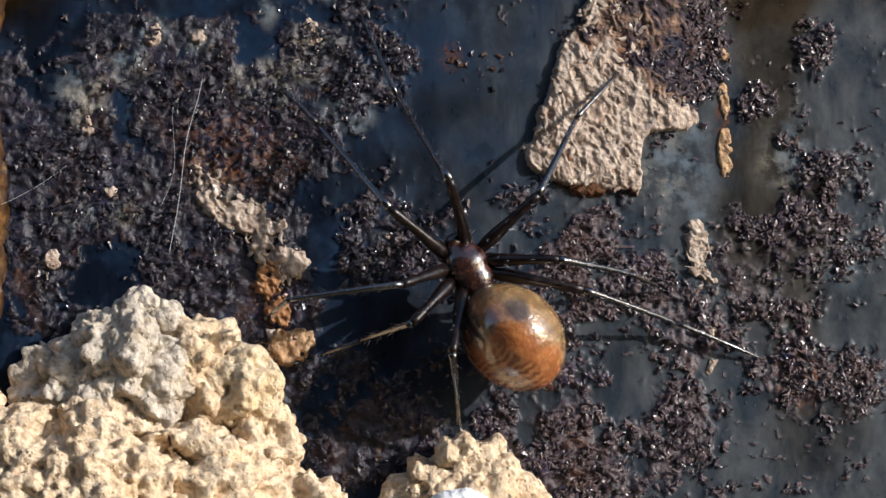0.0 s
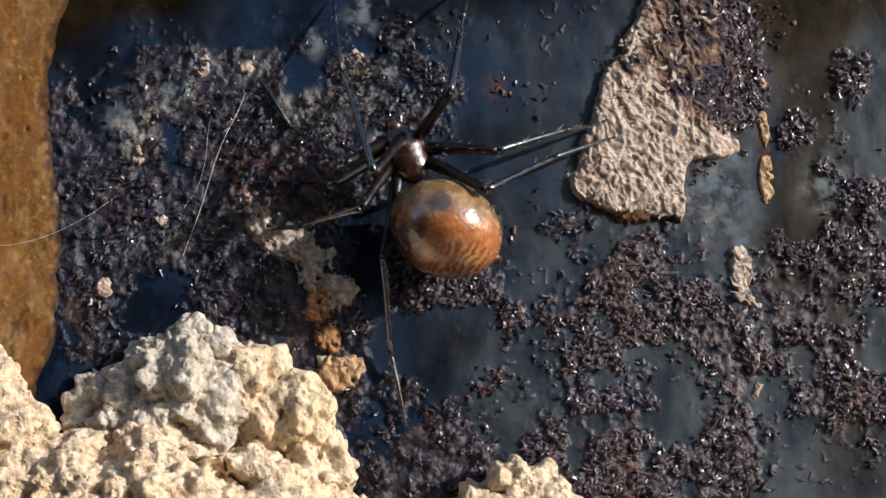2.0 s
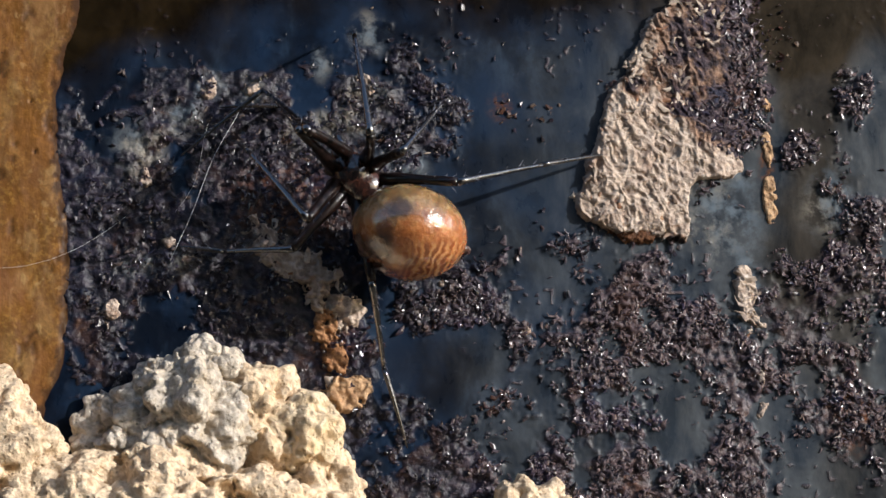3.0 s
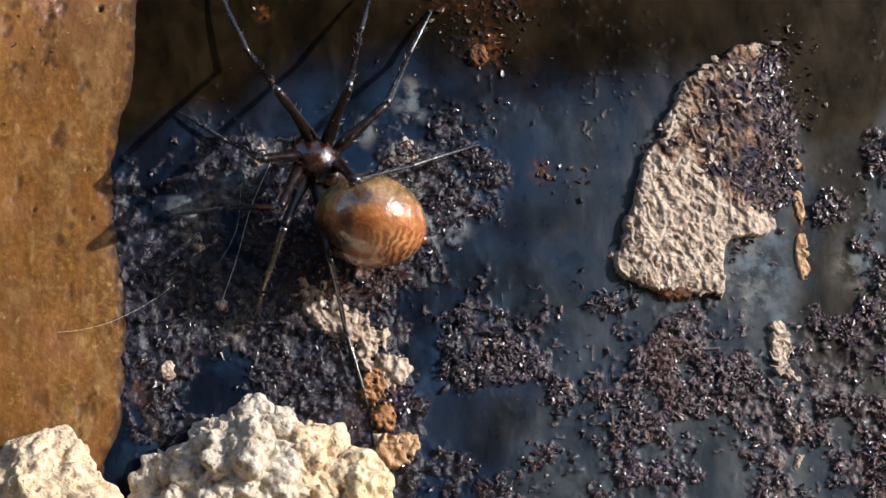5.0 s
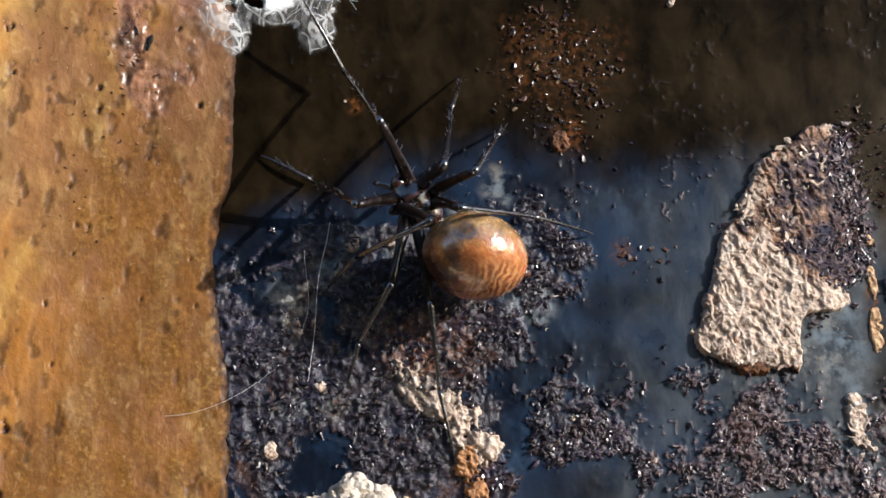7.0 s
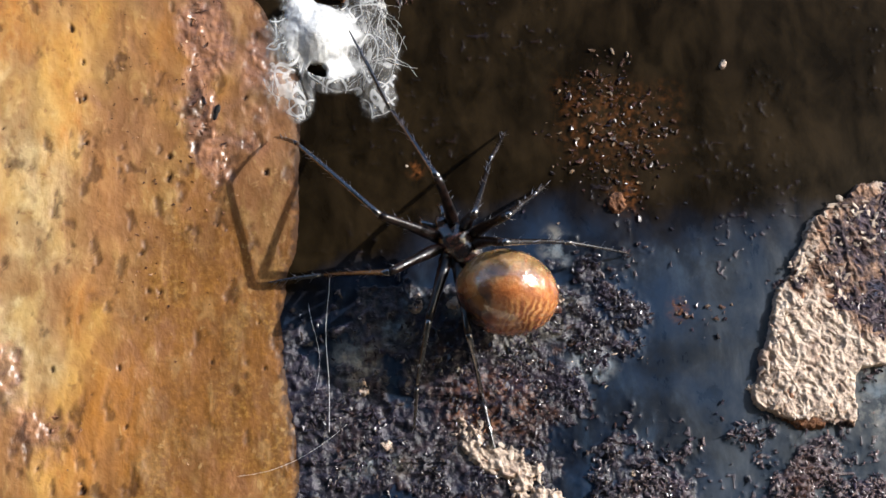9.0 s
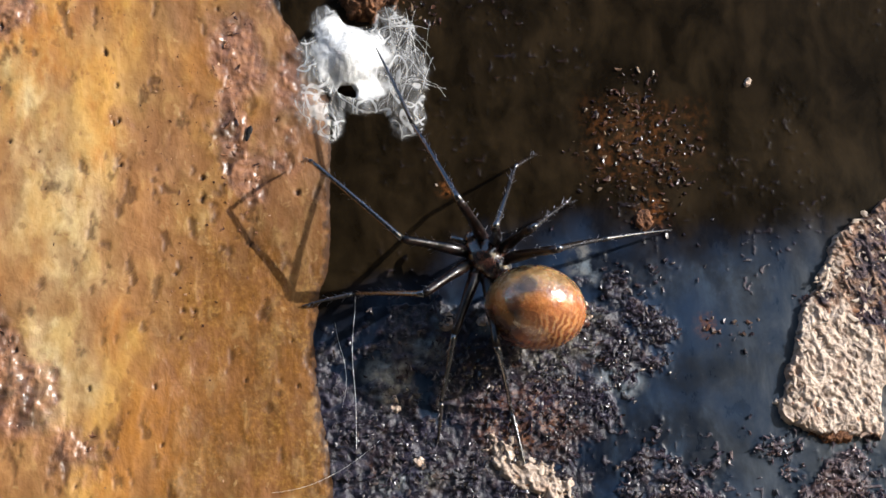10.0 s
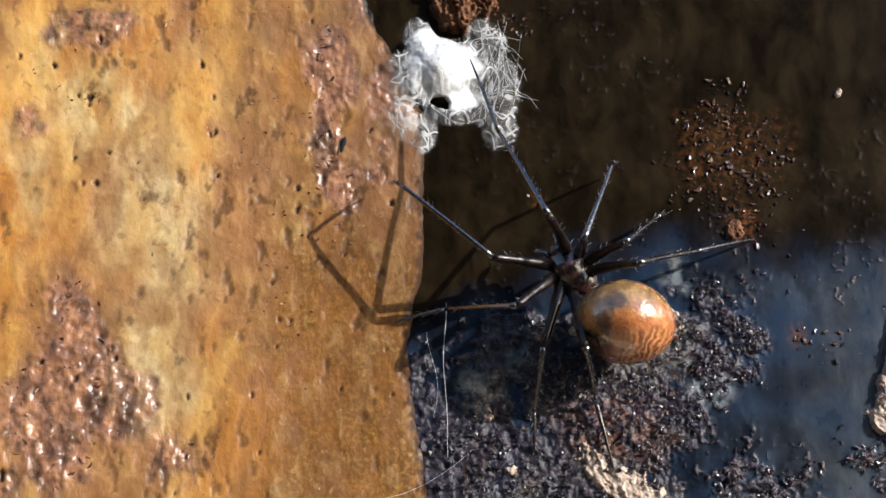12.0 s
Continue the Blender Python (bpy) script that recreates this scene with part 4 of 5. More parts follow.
def egg_sac():
    """White silk sac in the corner of the sheets, with loose threads at its edge."""
    base = (-9.5, 0, 52)
    sac = new("egg_sac")
    sac.location = (base[0] / 1000, 0, base[2] / 1000 + Z0)
    tagged(sac, "white woolly silk egg sac across the sheets' joint", "egg sac")
    xs, zs = np.arange(-19, 2, 0.14), np.arange(42, 62, 0.14)
    x, z = np.meshgrid(xs, zs)
    f = blob(x, z, (-10.4, 52.4, 4.8, 4.8), (-13.6, 51.6, 3.0, 4.4), (-12.4, 55.6, 2.4, 3.6, 15), (-6.0, 54.4, 2.6, 5.2), (-5.0, 50.6, 3.2, 4.6), (-5.0, 47.4, 2.4, 3.8, 12),
             (-13.4, 47.2, 3.2, 3.0), (-12.4, 46.0, 1.8, 2.8, -20), (-9.8, 48.7, 4.4, 2.4))
    f = f + 0.9 * (fbm(x, x * 0 + 9, z, 2.0, 6, 0.68) - 0.5)
    f = f - 1.8 * smooth01(blob(x, z, (-10.7, 49.1, 1.25, 0.8, -16), (-13.0, 48.4, 0.7, 0.6)) + 0.5 * (fbm(x, x * 0 + 31, z, 0.8, 2) - 0.5), 0.1, 0.35) - 1.4 * smooth01(blob(x, z, (-9.6, 58.6, 2.2, 2.6)), 0, 0.3)
    h = 0.6 + 1.0 * np.sqrt(np.clip(f, 0, 1)) + 1.6 * smooth01(blob(x, z, (-10.2, 53, 4.5, 4.2)), 0, 0.9) + 0.5 * (fbm(x, x * 0, z, 1.8, 5, 0.6) - 0.5)
    h = h + np.clip(0.4 + 0.12 * (edge_x(z) - x), 0, 2) * smooth01(edge_x(z) + 1.0 - x, 0, 1.5)
    faces = grid_faces(*x.shape, keep=f > 0.0)
    used = np.unique(faces)
    index = np.full(x.size, -1)
    index[used] = np.arange(len(used))
    film = link_mesh("wrapping", np.stack([x, -h, z], -1).reshape(-1, 3)[used], index[faces], SILK_FILM, sac, origin=base)
    add_attr(film, "dense", smooth01(blob(x, z, (-10.2, 52.8, 5.4, 4.8), (-12.2, 55.2, 2.4, 3.2, 15), (-8.8, 49.4, 3.4, 1.8)) + 0.7 * (fbm(x, x * 0 + 2, z, 1.6, 5, 0.65) - 0.5), 0.0, 0.7).ravel()[used] * smooth01(f, 0.02, 0.2).ravel()[used])
    add_attr(film, "fade", smooth01(f, 0.0, 0.45).ravel()[used])
    rng = np.random.RandomState(12)
    for k in range(34):
        a, r = rng.uniform(-1.3, 0.9), rng.uniform(3.0, 5.8)
        cx, cz = -9 + r * math.cos(a) * 1.15, 52.5 + r * math.sin(a)
        b, length = a + 1.57 + rng.normal(0, 0.6), rng.uniform(2.5, 6.5)
        pts = []
        for i in range(6):
            s = i / 5 - 0.5
            px, pz = cx + s * length * math.cos(b) + rng.uniform(-.05, .05), cz + s * length * math.sin(b) + rng.uniform(-.05, .05) - s * s * 1.2
            pts.append((px - base[0], -rng.uniform(0.6, 2.2) , pz - base[2]))
        strand("thread", pts, rng.uniform(0.008, 0.018), SILK, sac)


egg_sac()
crust("rust_flake", DULL_SCAB, [(-9.4, 60.2, 2.3, 3.0), (-6.6, 61.0, 3.0, 2.2)], 1.5, "thick brown rust flake above the egg sac", seed=21, ragged=0.9, rough=1.0)
flake = lump("black_flake", BLACK, (-20.9, -1.55, 44.5), (0.36, 0.16, 0.95), 6, 5, 0.07, 0.05)
flake.rotation_euler = (0, radians(20), 0)
tagged(flake, "small black flake on the ochre sheet", "flake")

stay = new("silk_thread")
tagged(stay, "taut fine silk thread from the ochre sheet to the steel", "thread")
strand("fibre", [(-19 + 10.6 * k / 12, -1.4 + 0.08 * k, Z0 * 1000 + 8.4 + 0.4 * (k / 12) + 4.6 * (k / 12) ** 2) for k in range(13)], 0.012, SILK, stay)
THREAD = new("silk_thread")
tagged(THREAD, "loose fine silk thread hanging before the steel", "thread")
strand("fibre", [(0.3 * math.sin(k * 0.9) * (k / 9) , -0.2 * k / 9, 15.5 * k / 9) for k in range(10)], 0.022, SILK, THREAD)
strand("fibre", [(-1.3 + 0.5 * math.sin(k * 0.5), -0.1, 4 + 8.5 * k / 9) for k in range(10)], 0.011, SILK, THREAD)


# ---- the spider ----
def bristled(length, radii, bow, seed, bristles):
    """A limb segment along +x with a swelling, a slight bow and fine bristles."""
    n = 14
    pts = [(length * i / (n - 1), 0, bow * math.sin(math.pi * i / (n - 1))) for i in range(n)]
    rad = np.interp(np.linspace(0, 1, n), np.linspace(0, 1, len(radii)), radii)
    verts, faces = tube(pts, rad)
    rng = np.random.RandomState(seed)
    for k in range(bristles):
        s, a = rng.uniform(0.08, 0.95), rng.uniform(0, 6.28)
        r = float(np.interp(s, np.linspace(0, 1, len(radii)), radii))
        root = np.array([length * s, r * 0.8 * math.cos(a), r * 0.8 * math.sin(a) + bow * math.sin(math.pi * s)])
        tip = root + rng.uniform(0.5, 1.0) * np.array([0.75, 0.65 * math.cos(a), 0.65 * math.sin(a)])
        i = len(verts)
        w = 0.028
        verts += [tuple(root + (0, w, 0)), tuple(root + (0, -w, w)), tuple(root + (w, 0, -w)), tuple(tip)]
        ring = min(n - 1, round(s * (n - 1))) * 10 + round(a / 6.2832 * 10) % 10
        faces += [(i, i + 1, i + 3), (i + 1, i + 2, i + 3), (i + 2, i, i + 3), (i, ring, i + 1)]
    return verts, faces


def haired(limb):
    """Marks the bristles, which follow the limb's 140 own vertices."""
    add_attr(limb, "hair", np.arange(len(limb.data.vertices)) >= 140)
    return limb


def oval(rx, ry, rz, shape, rings=40, sides=56):
    """A closed body along x; shape(s) scales its girth from tail (0) to head (1)."""
    verts, faces = [], []
    for i in range(rings + 1):
        s = i / rings
        c = -math.cos(math.pi * s)
        g = math.sin(math.pi * s) * shape(s)
        verts += [(rx * c, ry * g * math.cos(2 * math.pi * k / sides), rz * g * math.sin(2 * math.pi * k / sides)) for k in range(sides)]
    for i in range(rings):
        faces += [(i * sides + k, (i + 1) * sides + k, (i + 1) * sides + (k + 1) % sides, i * sides + (k + 1) % sides) for k in range(sides)]
    return verts, faces


LEG_A = [
    (0, 18.5, 9.2, 12.8, 17.5, 8.4, 22.6),
    (0.5, 15.1, 11.7, 10.1, 19.3, 4.9, 24.8),
    (1, 13.9, 14.2, 7.3, 22.2, 4, 26.1),
    (1.5, 12.1, 14.4, 8.6, 20.2, 4.9, 25.3),
    (2, 10.1, 14.5, 6.7, 19.5, 3.2, 25),
    (2.5, 8.4, 18, 5.3, 23.3, 2.2, 23.9),
    (3, 5.6, 18.7, 4.9, 23.4, 1.4, 23.6),
]
LEG_A += [
    (4.8, -2.1, 21.6, -4.3, 25.8, -6.5, 27.6),
    (5.5, -1.1, 22.5, -3.6, 26.6, -5.5, 27.5),
    (6, -1.8, 24.6, -4.4, 28.5, -6.5, 29.3),
    (6.5, -1.4, 25.2, -4.7, 29.3, -6.9, 30.2),
    (7, -1.9, 26.1, -5.1, 30.9, -7.5, 32.4),
    (9, -5.5, 31.7, -13.1, 40, -17.6, 44.6),
    (9.5, -6.1, 31.8, -14.5, 39.9, -17.9, 44.7),
    (10.5, -6.4, 31.6, -14.9, 39.8, -17.3, 44.6),
    (11.5, -7.1, 31.8, -15, 40.5, -17.8, 44.6),
    (12, -6.7, 30.7, -15.5, 38.5, -18.3, 44.1),
]
LEG_B = [
    (0, 23.1, 11.3, 19.5, 20, 16.9, 27.4),
    (0.5, 20, 11.5, 17.8, 20.7, 16.6, 27),
    (1, 19.6, 12.3, 18, 19.9, 16.6, 27.7),
    (1.5, 18, 11.9, 15.7, 21.1, 15.3, 27.8),
    (2, 12.6, 13.7, 10.3, 24.1, 10.2, 28.7),
    (2.5, 7.6, 18, 2.8, 24, 0.9, 22.9),
    (3, 6.3, 18.6, 3.2, 24.7, 0.4, 22.4),
]
LEG_B += [
    (4.8, -0.8, 27.5, -2.3, 33.4, -4.9, 39.9),
    (5.5, 0.6, 28.5, -2.5, 36.2, -5.3, 42),
    (6, 0.6, 31.9, -1.7, 38.9, -4.9, 45.1),
    (6.5, 0.1, 33.1, -1.5, 39.2, -6.3, 47.3),
    (7, 0.4, 33.8, -2.1, 41.5, -7.2, 49.7),
    (9, -0.3, 34.5, -4, 43.6, -8.5, 53.5),
    (9.5, -1.1, 34.4, -4.4, 44.1, -8.5, 53.4),
    (10.5, -1, 34, -5.2, 43.7, -8.3, 53.5),
    (11.5, -1.4, 34.1, -6.4, 44.4, -8.2, 53.4),
    (12, -1.6, 33.9, -5.5, 43.9, -8.2, 53.5),
]
LEG_C = [
    (0, 31.2, 10.8, 35.7, 18.7, 39.6, 22.9),
    (0.5, 27.2, 12.4, 33.6, 19.2, 40.1, 24.9),
    (1, 25.2, 13, 32.3, 19.7, 38.3, 24.1),
    (1.5, 24.5, 17.5, 32.7, 21.6, 39.6, 25.1),
    (2, 18.8, 20.6, 21, 29.1, 23, 35.7),
    (2.5, 14.1, 18.7, 17.5, 27.6, 20, 33.2),
    (3, 11.4, 18.2, 10.5, 28.1, 11.2, 35.9),
]
LEG_C += [
    (4.8, 5.6, 28.4, 7.6, 35.9, 9, 41.3),
    (5.5, 6.1, 28.8, 8, 36.7, 9.5, 41.8),
    (6, 6, 29.5, 7.9, 37.6, 9.6, 42.4),
    (6.5, 5.9, 29.5, 7.9, 37.3, 9.6, 42.6),
    (7, 5.9, 29.3, 7.8, 37.2, 9.7, 42.3),
    (9, 3, 30.9, 5.8, 38.5, 8.5, 43.5),
    (9.5, 2.6, 31.3, 5.5, 39, 8.7, 43.7),
    (10.5, 1.9, 31.6, 5.3, 39.9, 11.9, 44.8),
    (11.5, 1.6, 31.7, 5.5, 40.5, 11.3, 44.9),
    (12, 1.7, 31.4, 5.6, 40.4, 10.9, 44.7),
]
LEG_D = [
    (0, 33, 5.3, 40.3, 4.8, 45.6, 3.5),
    (0.5, 26.8, 8.2, 32.2, 12.3, 35.8, 14.8),
    (1, 26.2, 11.4, 31.2, 16.3, 37.6, 22.1),
    (1.5, 24.8, 13.9, 30.9, 18, 35.1, 20.8),
    (2, 23.5, 16.6, 30.4, 19.6, 35.8, 21.7),
    (2.5, 22.7, 19.4, 27.3, 21.2, 30.9, 23.5),
    (3, 14.1, 17.1, 18.1, 22.5, 20.2, 25.3),
]
LEG_D += [
    (4.8, 9.6, 28.1, 12.2, 34.2, 14, 38),
    (5.5, 10, 29.5, 13.1, 35.6, 14.9, 38.8),
    (6, 9.6, 29.4, 12.5, 34.6, 14.3, 37.5),
    (6.5, 9.1, 29.4, 12.2, 34.5, 14, 37.6),
    (7, 8.9, 29.3, 12.2, 34.6, 14.5, 38),
    (9, 6.3, 31.1, 10.1, 35.1, 13.2, 38.5),
    (9.5, 6, 31.7, 10.2, 35.9, 13.8, 39),
    (10.5, 5.9, 31.7, 10.4, 35.9, 14.1, 38.8),
    (11.5, 5.5, 31.3, 10.4, 36.1, 14.2, 39.9),
    (12, 5.9, 31.5, 10.4, 35.7, 15.8, 40),
]
LEG_E = [
    (0, 35.5, 3, 44.9, 0.8, 54.5, -2.5),
    (0.5, 28.7, 5.4, 37.7, 4.4, 47.8, 3),
    (1, 31.5, 8.2, 39.6, 6.4, 47, 3),
    (1.5, 27.9, 11.1, 33.4, 10.9, 35.9, 9.6),
    (2, 21.9, 12.4, 29.1, 16.9, 38.1, 21.1),
    (2.5, 19.4, 13, 27.2, 16, 36.4, 20.6),
    (3, 19, 14.9, 27.6, 18, 36.9, 21.1),
]
LEG_E += [
    (4.8, 5.8, 19.3, 12.4, 23, 17.1, 25.5),
    (5.5, 6.4, 20.9, 11.2, 23.8, 16, 25.6),
    (6, 7.2, 22.3, 15.2, 24.7, 21, 26.5),
    (6.5, 6.4, 23.8, 14.5, 25.5, 20.7, 26.4),
    (7, 7, 25.3, 15.1, 26.3, 20.9, 26.2),
    (9, 5.5, 28, 12.7, 30, 20.6, 30.2),
    (9.5, 5.6, 27.7, 11.7, 30.9, 21.6, 33.5),
    (10, 8, 29.3, 14, 32.4, 26.3, 35.5),
    (10.5, 4.1, 27.4, 10.7, 29.1, 20, 30.7),
    (11.5, 3.6, 27.5, 10.8, 29.3, 20.8, 29.2),
    (12, 6.8, 29, 13.9, 32, 23.2, 35.3),
]
LEG_F = [
    (0, 19.5, 2.7, 10.2, 1.2, 3.6, -3),
    (0.5, 17.2, 5.3, 9.3, 2.6, 3.4, -2.7),
    (1, 16.1, 9, 7.2, 12, 4.4, 15),
    (1.5, 12.7, 13, 7.9, 15.9, 1.5, 19.6),
    (2, 9.4, 13.1, 7.7, 14.7, 4.3, 15),
    (2.5, 8.8, 11.3, 5.5, 12.1, 2.4, 11.9),
    (3, 6.5, 11.6, 1.8, 18.4, 0.4, 21.1),
]
LEG_F += [
    (4.8, -0, 17.7, -4.5, 19.7, -7, 19.5),
    (5.5, -0.2, 18.8, -4.7, 20.3, -7.2, 20),
    (6, -0.2, 20.2, -3.9, 21.7, -7.3, 21.3),
    (6.5, 3.3, 21.4, -2.3, 21.7, -8.5, 19),
    (7, 4.9, 24.7, -1.5, 22.7, -4.7, 19.9),
    (9, -4.6, 26.5, -10.4, 27.9, -16.1, 27.3),
    (9.5, -4.3, 26.3, -10.5, 27.9, -14.8, 27.3),
    (10.5, -4.3, 26.2, -10.6, 27.8, -15.2, 26.8),
    (11.5, -4.5, 26.2, -10.9, 27.6, -16.5, 27),
    (12, -4.5, 25.9, -10.9, 27.2, -16.9, 26),
]
LEG_G = [
    (0, 20.5, -0.4, 16.7, -1.5, 13.3, -2.7),
    (0.5, 17.9, 3, 16.5, -0.6, 16.4, -2.8),
    (1, 16.7, 6.5, 15.9, 2, 16.1, -0.5),
    (1.5, 14.9, 9.2, 14.1, 9.9, 11.3, 8.7),
    (2, 11.7, 11, 7, 10.3, 2.9, 10.7),
    (2.5, 7.6, 9.7, 1.7, 9.9, -2.5, 10.5),
    (3, 5.7, 9.9, 0.2, 10.3, -2.9, 10.7),
]
LEG_G += [
    (4.8, 0.3, 16.3, -1.2, 11.5, -2.1, 7.3),
    (6, 0.8, 17.7, -1.5, 12.5, -2.1, 7.6),
    (6.5, 1.4, 19, -0.8, 13.4, -1.5, 9.8),
    (7, 1.7, 20, -1.1, 15.1, -2.3, 10.9),
    (9, -0.8, 22.4, -1.8, 16.5, -2, 12.3),
    (9.5, -1.1, 22.4, -2.1, 16.8, -2.4, 12.5),
    (10.5, -1.6, 22.5, -2.6, 16.6, -3, 12.2),
    (11.5, -1.7, 22.5, -2.3, 16.7, -2.7, 12.4),
    (12, -1.7, 22.5, -2.4, 16.8, -2.4, 12.3),
]
LEG_H = [
    (0, 23.7, -2.9, 25.3, -8.6, 26.9, -13.1),
    (0.5, 19.6, 0.8, 20.6, -2.9, 21.4, -7.6),
    (1, 18, 4.6, 18.3, 1.3, 18.4, -2.7),
    (1.5, 16.5, 7, 16.8, 5.1, 16.6, 1.1),
    (2, 14, 7.1, 15.2, 0.1, 17, -7.6),
    (2.5, 13.2, 7, 14.7, 0.1, 16.8, -7.8),
    (3, 12.3, 7.1, 14, 0.4, 17, -9),
]
LEG_H += [
    (4.8, 4.1, 13.9, 6.2, 8.8, 8.9, 0.6),
    (5.5, 5.6, 14.9, 7, 9.4, 9, 1),
    (6, 5.5, 15.6, 7.3, 7.8, 9.1, -1.4),
    (6.5, 5.8, 16.4, 7.1, 9, 8.9, 1.3),
    (7, 5.3, 18.4, 6.4, 10.7, 8.1, 3.4),
    (9, 2.8, 20.8, 4.5, 16.4, 6.1, 8.7),
    (10.5, 2.5, 21.3, 4.3, 16.9, 6, 9.1),
    (12, 1.9, 21.7, 3.8, 17.8, 5.6, 10.5),
]
BODY = [
    (0, 25.7, 4.9, 122, 29.4, -1.2, 130),
    (0.5, 23.1, 8.1, 117, 26, 2.3, 140),
    (1, 21.7, 11.6, 117, 24.6, 5.7, 140),
    (1.5, 20, 14.6, 113, 22.6, 8.3, 145),
    (2, 16, 16.8, 116, 19.2, 9.9, 155),
    (2.5, 12, 16.5, 129, 16.9, 10.3, 168),
    (3, 11.1, 16.4, 131, 15.5, 11.3, 168),
    (5, 3.5, 23.4, 130, 8.1, 17.7, 165),
    (6, 4.3, 25, 136, 9.4, 20, 165),
    (7, 4.2, 27.9, 134, 9.4, 22.4, 165),
    (9, 2.3, 30.1, 130, 6.7, 24.8, 165),
    (10, 2.3, 30.4, 129, 6.6, 25, 166),
    (11, 2.1, 30, 130, 6.4, 24.8, 166),
    (12, 1.5, 30.2, 131, 6.2, 24.6, 167),
]

# Hips on the body (ahead, left, out) and the lengths of thigh, shin and foot.
LEGS = {
    "A": (LEG_A, (1.5, 1.0, -0.3), (7.4, 11.8, 5.4)), "B": (LEG_B, (1.6, -0.9, -0.3), (8.0, 11.8, 9.2)),
    "C": (LEG_C, (0.7, -1.5, -0.3), (7.2, 10.6, 7.4)), "D": (LEG_D, (-0.3, -1.6, -0.3), (6.6, 8.4, 5.6)),
    "E": (LEG_E, (-1.2, -1.2, -0.3), (8.4, 10.6, 9.2)), "F": (LEG_F, (0.7, 1.5, -0.3), (6.8, 9.4, 5.2)),
    "G": (LEG_G, (-0.3, 1.6, -0.3), (6.8, 6.9, 4.4)), "H": (LEG_H, (-1.2, 1.2, -0.3), (7.8, 8.6, 7.2)),
}
CARAPACE_OUT, ABDOMEN_OUT = 5.5, 6.6


def glide(rows, t):
    """Values between the rows at t, with no overshoot."""
    a = np.array(rows, float)
    k = int(np.clip(np.searchsorted(a[:, 0], t, side="right") - 1, 0, len(a) - 2))
    h = np.diff(a[:, 0])[:, None]
    d = np.diff(a[:, 1:], axis=0) / h
    m = np.zeros_like(a[:, 1:])
    both = d[1:] * d[:-1]
    m[1:-1] = np.where(both > 0, 2 * both / np.where(np.abs(d[1:] + d[:-1]) < 1e-9, 1, d[1:] + d[:-1]), 0)
    s = (t - a[k, 0]) / h[k]
    return ((2 * s ** 3 - 3 * s ** 2 + 1) * a[k, 1:] + (s ** 3 - 2 * s ** 2 + s) * h[k] * m[k]
            + (-2 * s ** 3 + 3 * s ** 2) * a[k + 1, 1:] + (s ** 3 - s ** 2) * h[k] * m[k + 1])


def lying(x, out, z, degrees):
    """A pose on the sheet: +x of the thing points that way in the sheet, +z out of it."""
    c, s = math.cos(radians(degrees)), math.sin(radians(degrees))
    return Matrix(((c, -s, 0, x / 1000), (0, 0, -1, -out / 1000), (s, c, 0, z / 1000 + Z0), (0, 0, 0, 1)))


def along(start, end):
    """A pose at start whose +x points at end and whose +z leans out of the sheet."""
    x = (end - start).normalized()
    out = Vector((0, -1, 0))
    y = out.cross(x)
    if y.length < 1e-4:
        y = Vector((1, 0, 0))
    y.normalize()
    z = x.cross(y)
    return Matrix(((x.x, y.x, z.x, start.x), (x.y, y.y, z.y, start.y), (x.z, y.z, z.z, start.z), (0, 0, 0, 1)))


def reach(start, mark, length, side, low):
    """The end of a limb of that length from start over the mark (x, z): out of the sheet (side 1) or back to it (side -1), but not under low."""
    flat = Vector((mark[0] / 1000 - start.x, 0, mark[1] / 1000 + Z0 - start.z))
    length = length / 1000
    if flat.length > length:
        flat = flat.normalized() * length
    y = min(start.y - side * math.sqrt(max(0.0, length ** 2 - flat.length ** 2)), -low / 1000)
    end = Vector((start.x + flat.x, y, start.z + flat.z))
    return start + (end - start).normalized() * length


def under_foot(x, z):
    """How far out of the steel the ground under a foot lies: the ochre sheet and the egg sac stand proud."""
    edge = float(edge_x(z))
    rise = 0.4 + (0.25 + 0.11 * (edge - x)) * float(smooth01(np.array(edge - x), -0.5, 1.0))
    return rise + 4.8 * float(smooth01(blob(np.array(float(x)), np.array(float(z)), (-9.6, 51.5, 6.5, 7.5)), 0.0, 0.35))


def leg_joints(rows, hip, lengths, t, body):
    """Hip, knee, ankle and toe: the toe stands on what lies under it, towards its mark."""
    kx, kz, ax, az, fx, fz = glide(rows, t)
    start = body @ Vector([v / 1000 for v in hip])
    knee = reach(start, (kx, kz), lengths[0], 1, 1.0)
    ankle = reach(knee, (ax, az), lengths[1], -1, 1.0 + under_foot(ax, az))
    toe = Vector((fx / 1000, -under_foot(fx, fz) / 1000, fz / 1000 + Z0))
    c = lengths[2] / 1000
    drop = max(-c * 0.95, min(c * 0.95, toe.y - ankle.y))
    flat = Vector((toe.x - ankle.x, 0, toe.z - ankle.z)).normalized() * math.sqrt(c * c - drop * drop)
    toe = ankle + flat + Vector((0, drop, 0))
    return start, knee, ankle, toe


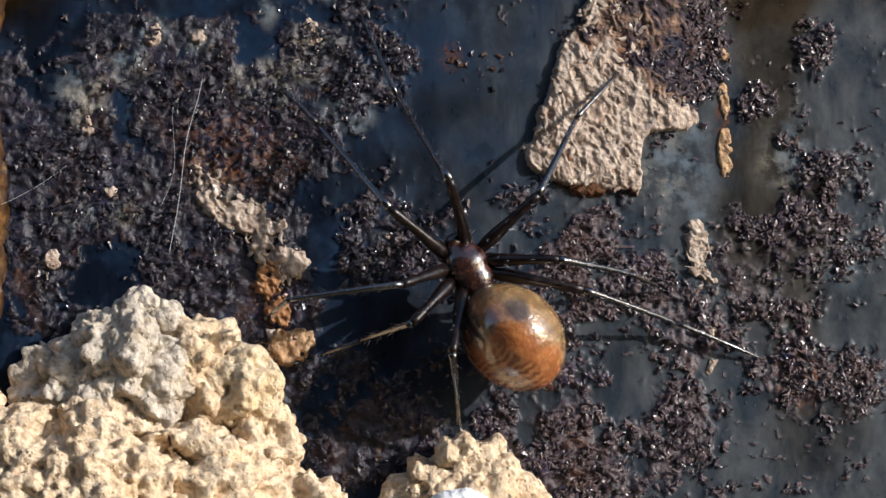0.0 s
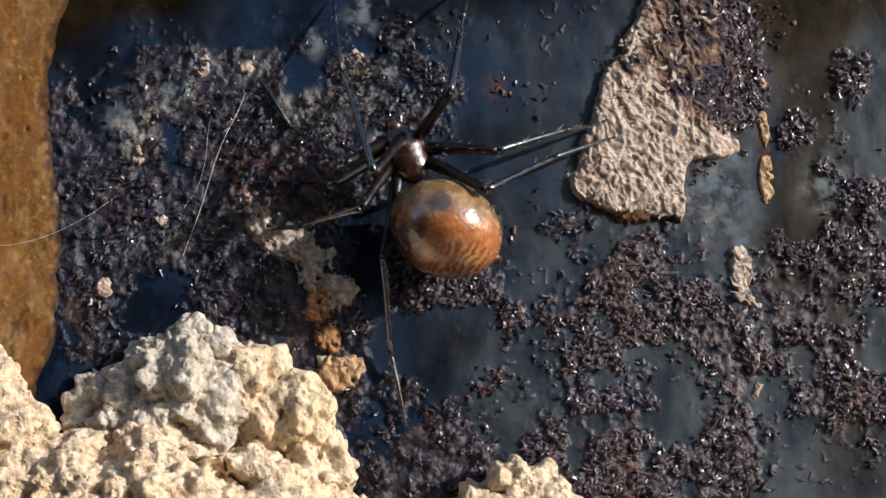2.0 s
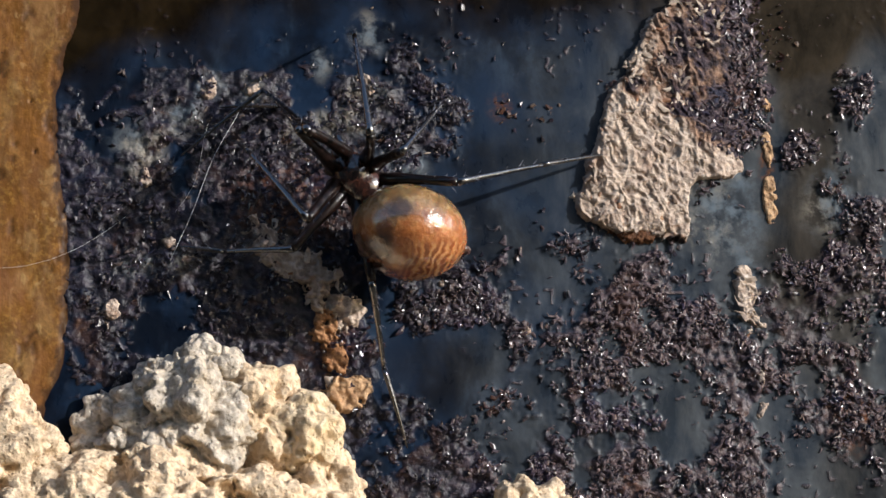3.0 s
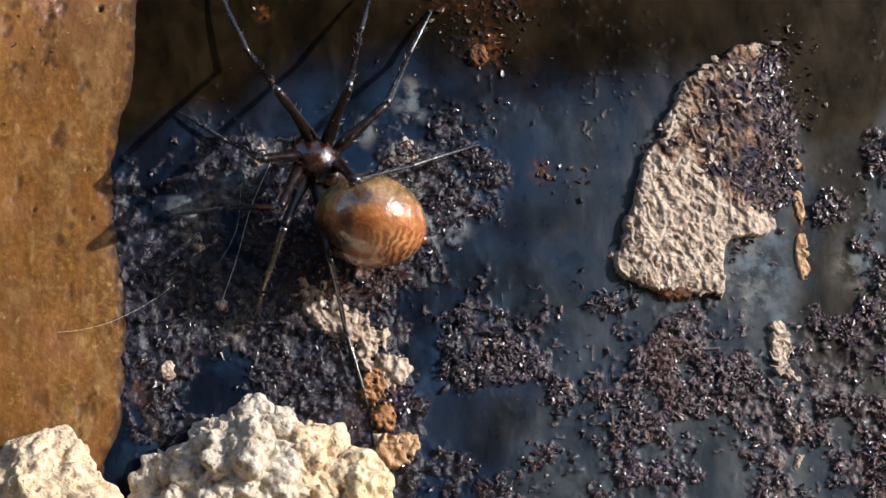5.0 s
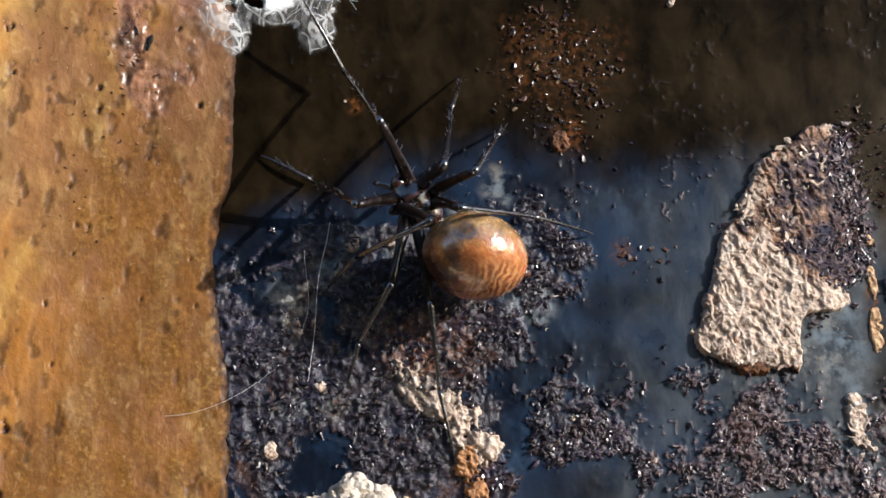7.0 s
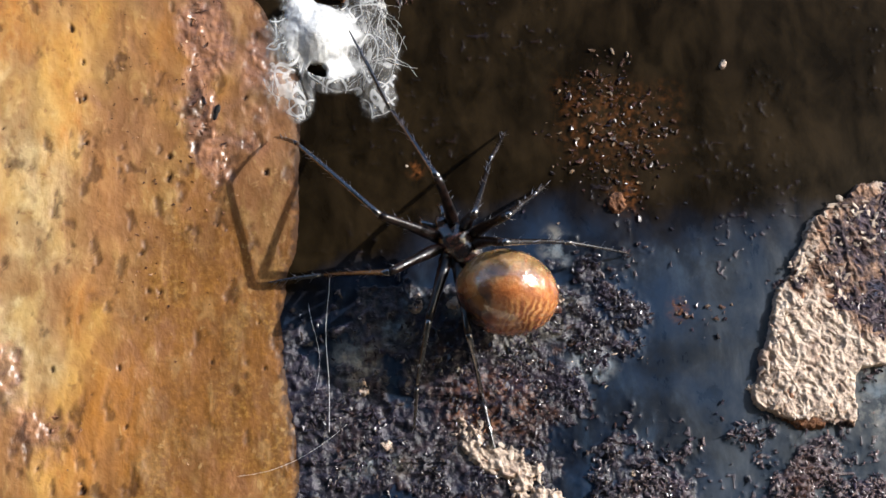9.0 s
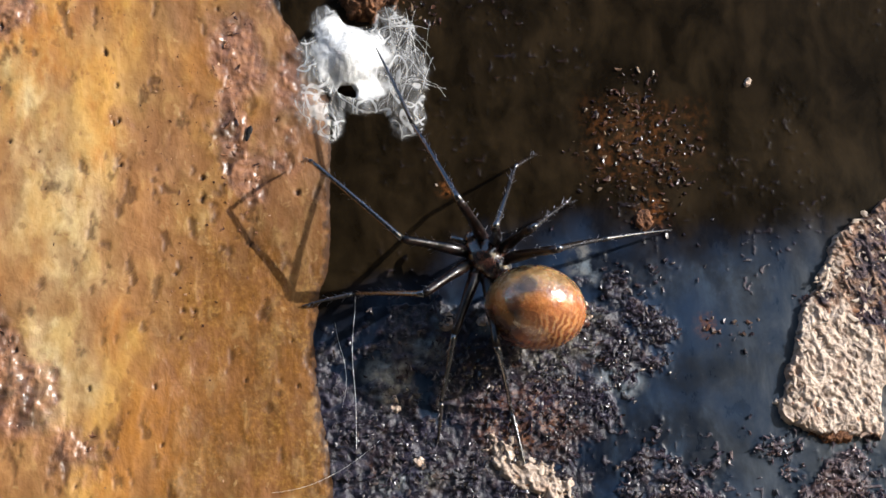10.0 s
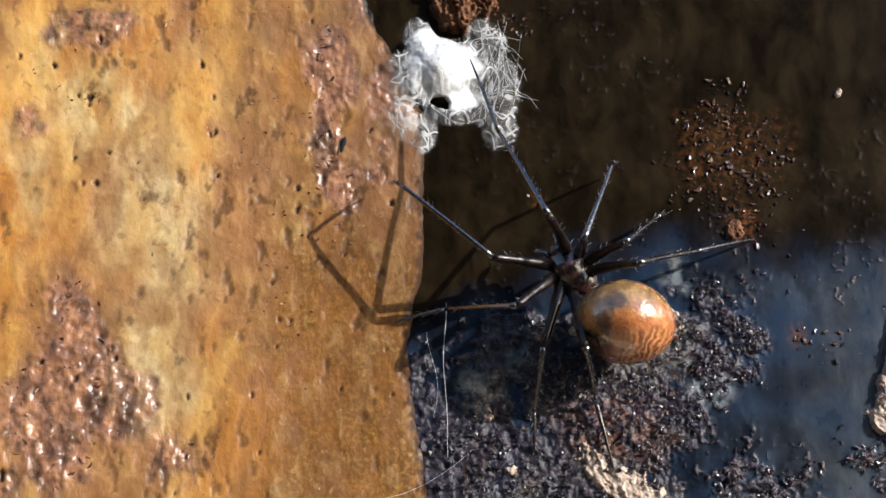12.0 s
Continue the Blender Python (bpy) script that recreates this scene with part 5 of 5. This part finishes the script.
def spider():
    top = new("spider")
    tagged(top, "glossy dark spider with a tan and orange abdomen on the steel", "spider")
    v, f = oval(3.0, 1.85, 1.4, lambda s: 1.0 - 0.40 * smooth01(s, 0.5, 0.95) - 0.12 * math.exp(-((s - 0.42) / 0.06) ** 2), 30, 36)
    part = link_mesh("carapace", v, f, SHELL, top)
    for rows, hip, lengths in LEGS.values():
        v, f = oval(1.1, 0.55, 0.55, lambda s: 1.0, 12, 14)
        coxa = link_mesh("hip", v, f, LEG_DARK, top)
        coxa.location = (hip[0] * 0.95 / 1000, hip[1] * 1.05 / 1000, hip[2] / 1000)
        coxa.rotation_euler = (0, 0, math.atan2(hip[1], hip[0] * 0.8))
    v, f = oval(0.75, 0.7, 0.65, lambda s: 1.0, 12, 16)
    head = link_mesh("head", [(x + 2.4, y, z + 0.25) for x, y, z in v], f, SHELL, top)
    v, f = tube([(-2.2, 0, -0.2), (-2.8, 0, 0), (-3.5, 0, 0.4)], [0.7, 0.5, 0.7])
    link_mesh("waist", v, f, SHELL, top)
    for side in (-1, 1):
        v, f = bristled(2.2, [0.28, 0.34, 0.26, 0.3, 0.1], 0.4, 40 + side, 8)
        palp = link_mesh("palp", v, f, LEG_BROWN, top)
        palp.location = (0.0024, 0.0006 * side, -0.0002)
        palp.rotation_euler = (0, radians(25), radians(24 * side))
    v, f = oval(5.0, 3.8, 5.0, lambda s: 1.0 + 0.07 * math.sin(math.pi * (1 - s)) - 0.1 * smooth01(np.array(s), 0.75, 1.0))
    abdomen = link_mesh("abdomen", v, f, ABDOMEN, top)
    tagged(abdomen, "round glossy tan and orange striped abdomen")
    v, f = tube([(-4.7, 0, -1.2), (-5.3, 0, -1.4), (-5.7, 0, -1.5)], [0.7, 0.5, 0.2])
    link_mesh("spinneret", v, f, SHELL, abdomen)
    limbs = {}
    for k, (name, (rows, hip, lengths)) in enumerate(LEGS.items()):
        v, f = bristled(lengths[0], [0.40, 0.62, 0.58, 0.48, 0.40, 0.44, 0.38], 0.25, k, 16)
        thigh = haired(link_mesh("leg", v, f, LEG_DARK, top))
        v, f = bristled(lengths[1], [0.36, 0.30, 0.26, 0.24, 0.21], 0.2, 20 + k, 30)
        shin = haired(link_mesh("shin", v, f, LEG_BROWN, thigh))
        v, f = bristled(lengths[2], [0.24, 0.22, 0.20, 0.17, 0.13, 0.07], 0.2, 50 + k, 12)
        foot = haired(link_mesh("foot", v, f, LEG_FOOT, thigh))
        limbs[name] = (thigh, shin, foot)
    return top, abdomen, limbs


SPIDER, BELLY, LEG_PIECES = spider()


def motions():
    times = [k * 0.25 for k in range(49)]
    body, belly = [], []
    limbs = {name: ([], [], []) for name in LEGS}
    for t in times:
        cx, cz, head, ax, az, turn = glide(BODY, t)
        m = lying(cx, CARAPACE_OUT, cz, head)
        body.append((t, m))
        belly.append((t, m.inverted() @ lying(ax, ABDOMEN_OUT, az, turn)))
        for name, (rows, hip, lengths) in LEGS.items():
            a, b, c, d = leg_joints(rows, hip, lengths, t, m)
            thigh = along(a, b)
            for keep, world_pose, frame_of in zip(limbs[name], (thigh, along(b, c), along(c, d)), (m, thigh, thigh)):
                keep.append((t, frame_of.inverted() @ world_pose))
    walk(SPIDER, body)
    walk(BELLY, belly)
    for name, rows in limbs.items():
        for limb, keys in zip(LEG_PIECES[name], rows):
            walk(limb, keys)
    walk(THREAD, [(t, pose(x / 1000, -0.0012, z / 1000 + Z0, 0, lean, 0)) for t, x, z, lean in
                  ((0, 0.5, 6.0, 8), (1.0, -0.5, 6.6, 12), (3.0, -4.5, 9.5, 22), (6.5, -5.2, 11.3, 10), (9.0, -10.2, 12.5, 0), (12.0, -11.0, 12.5, 0))])


motions()
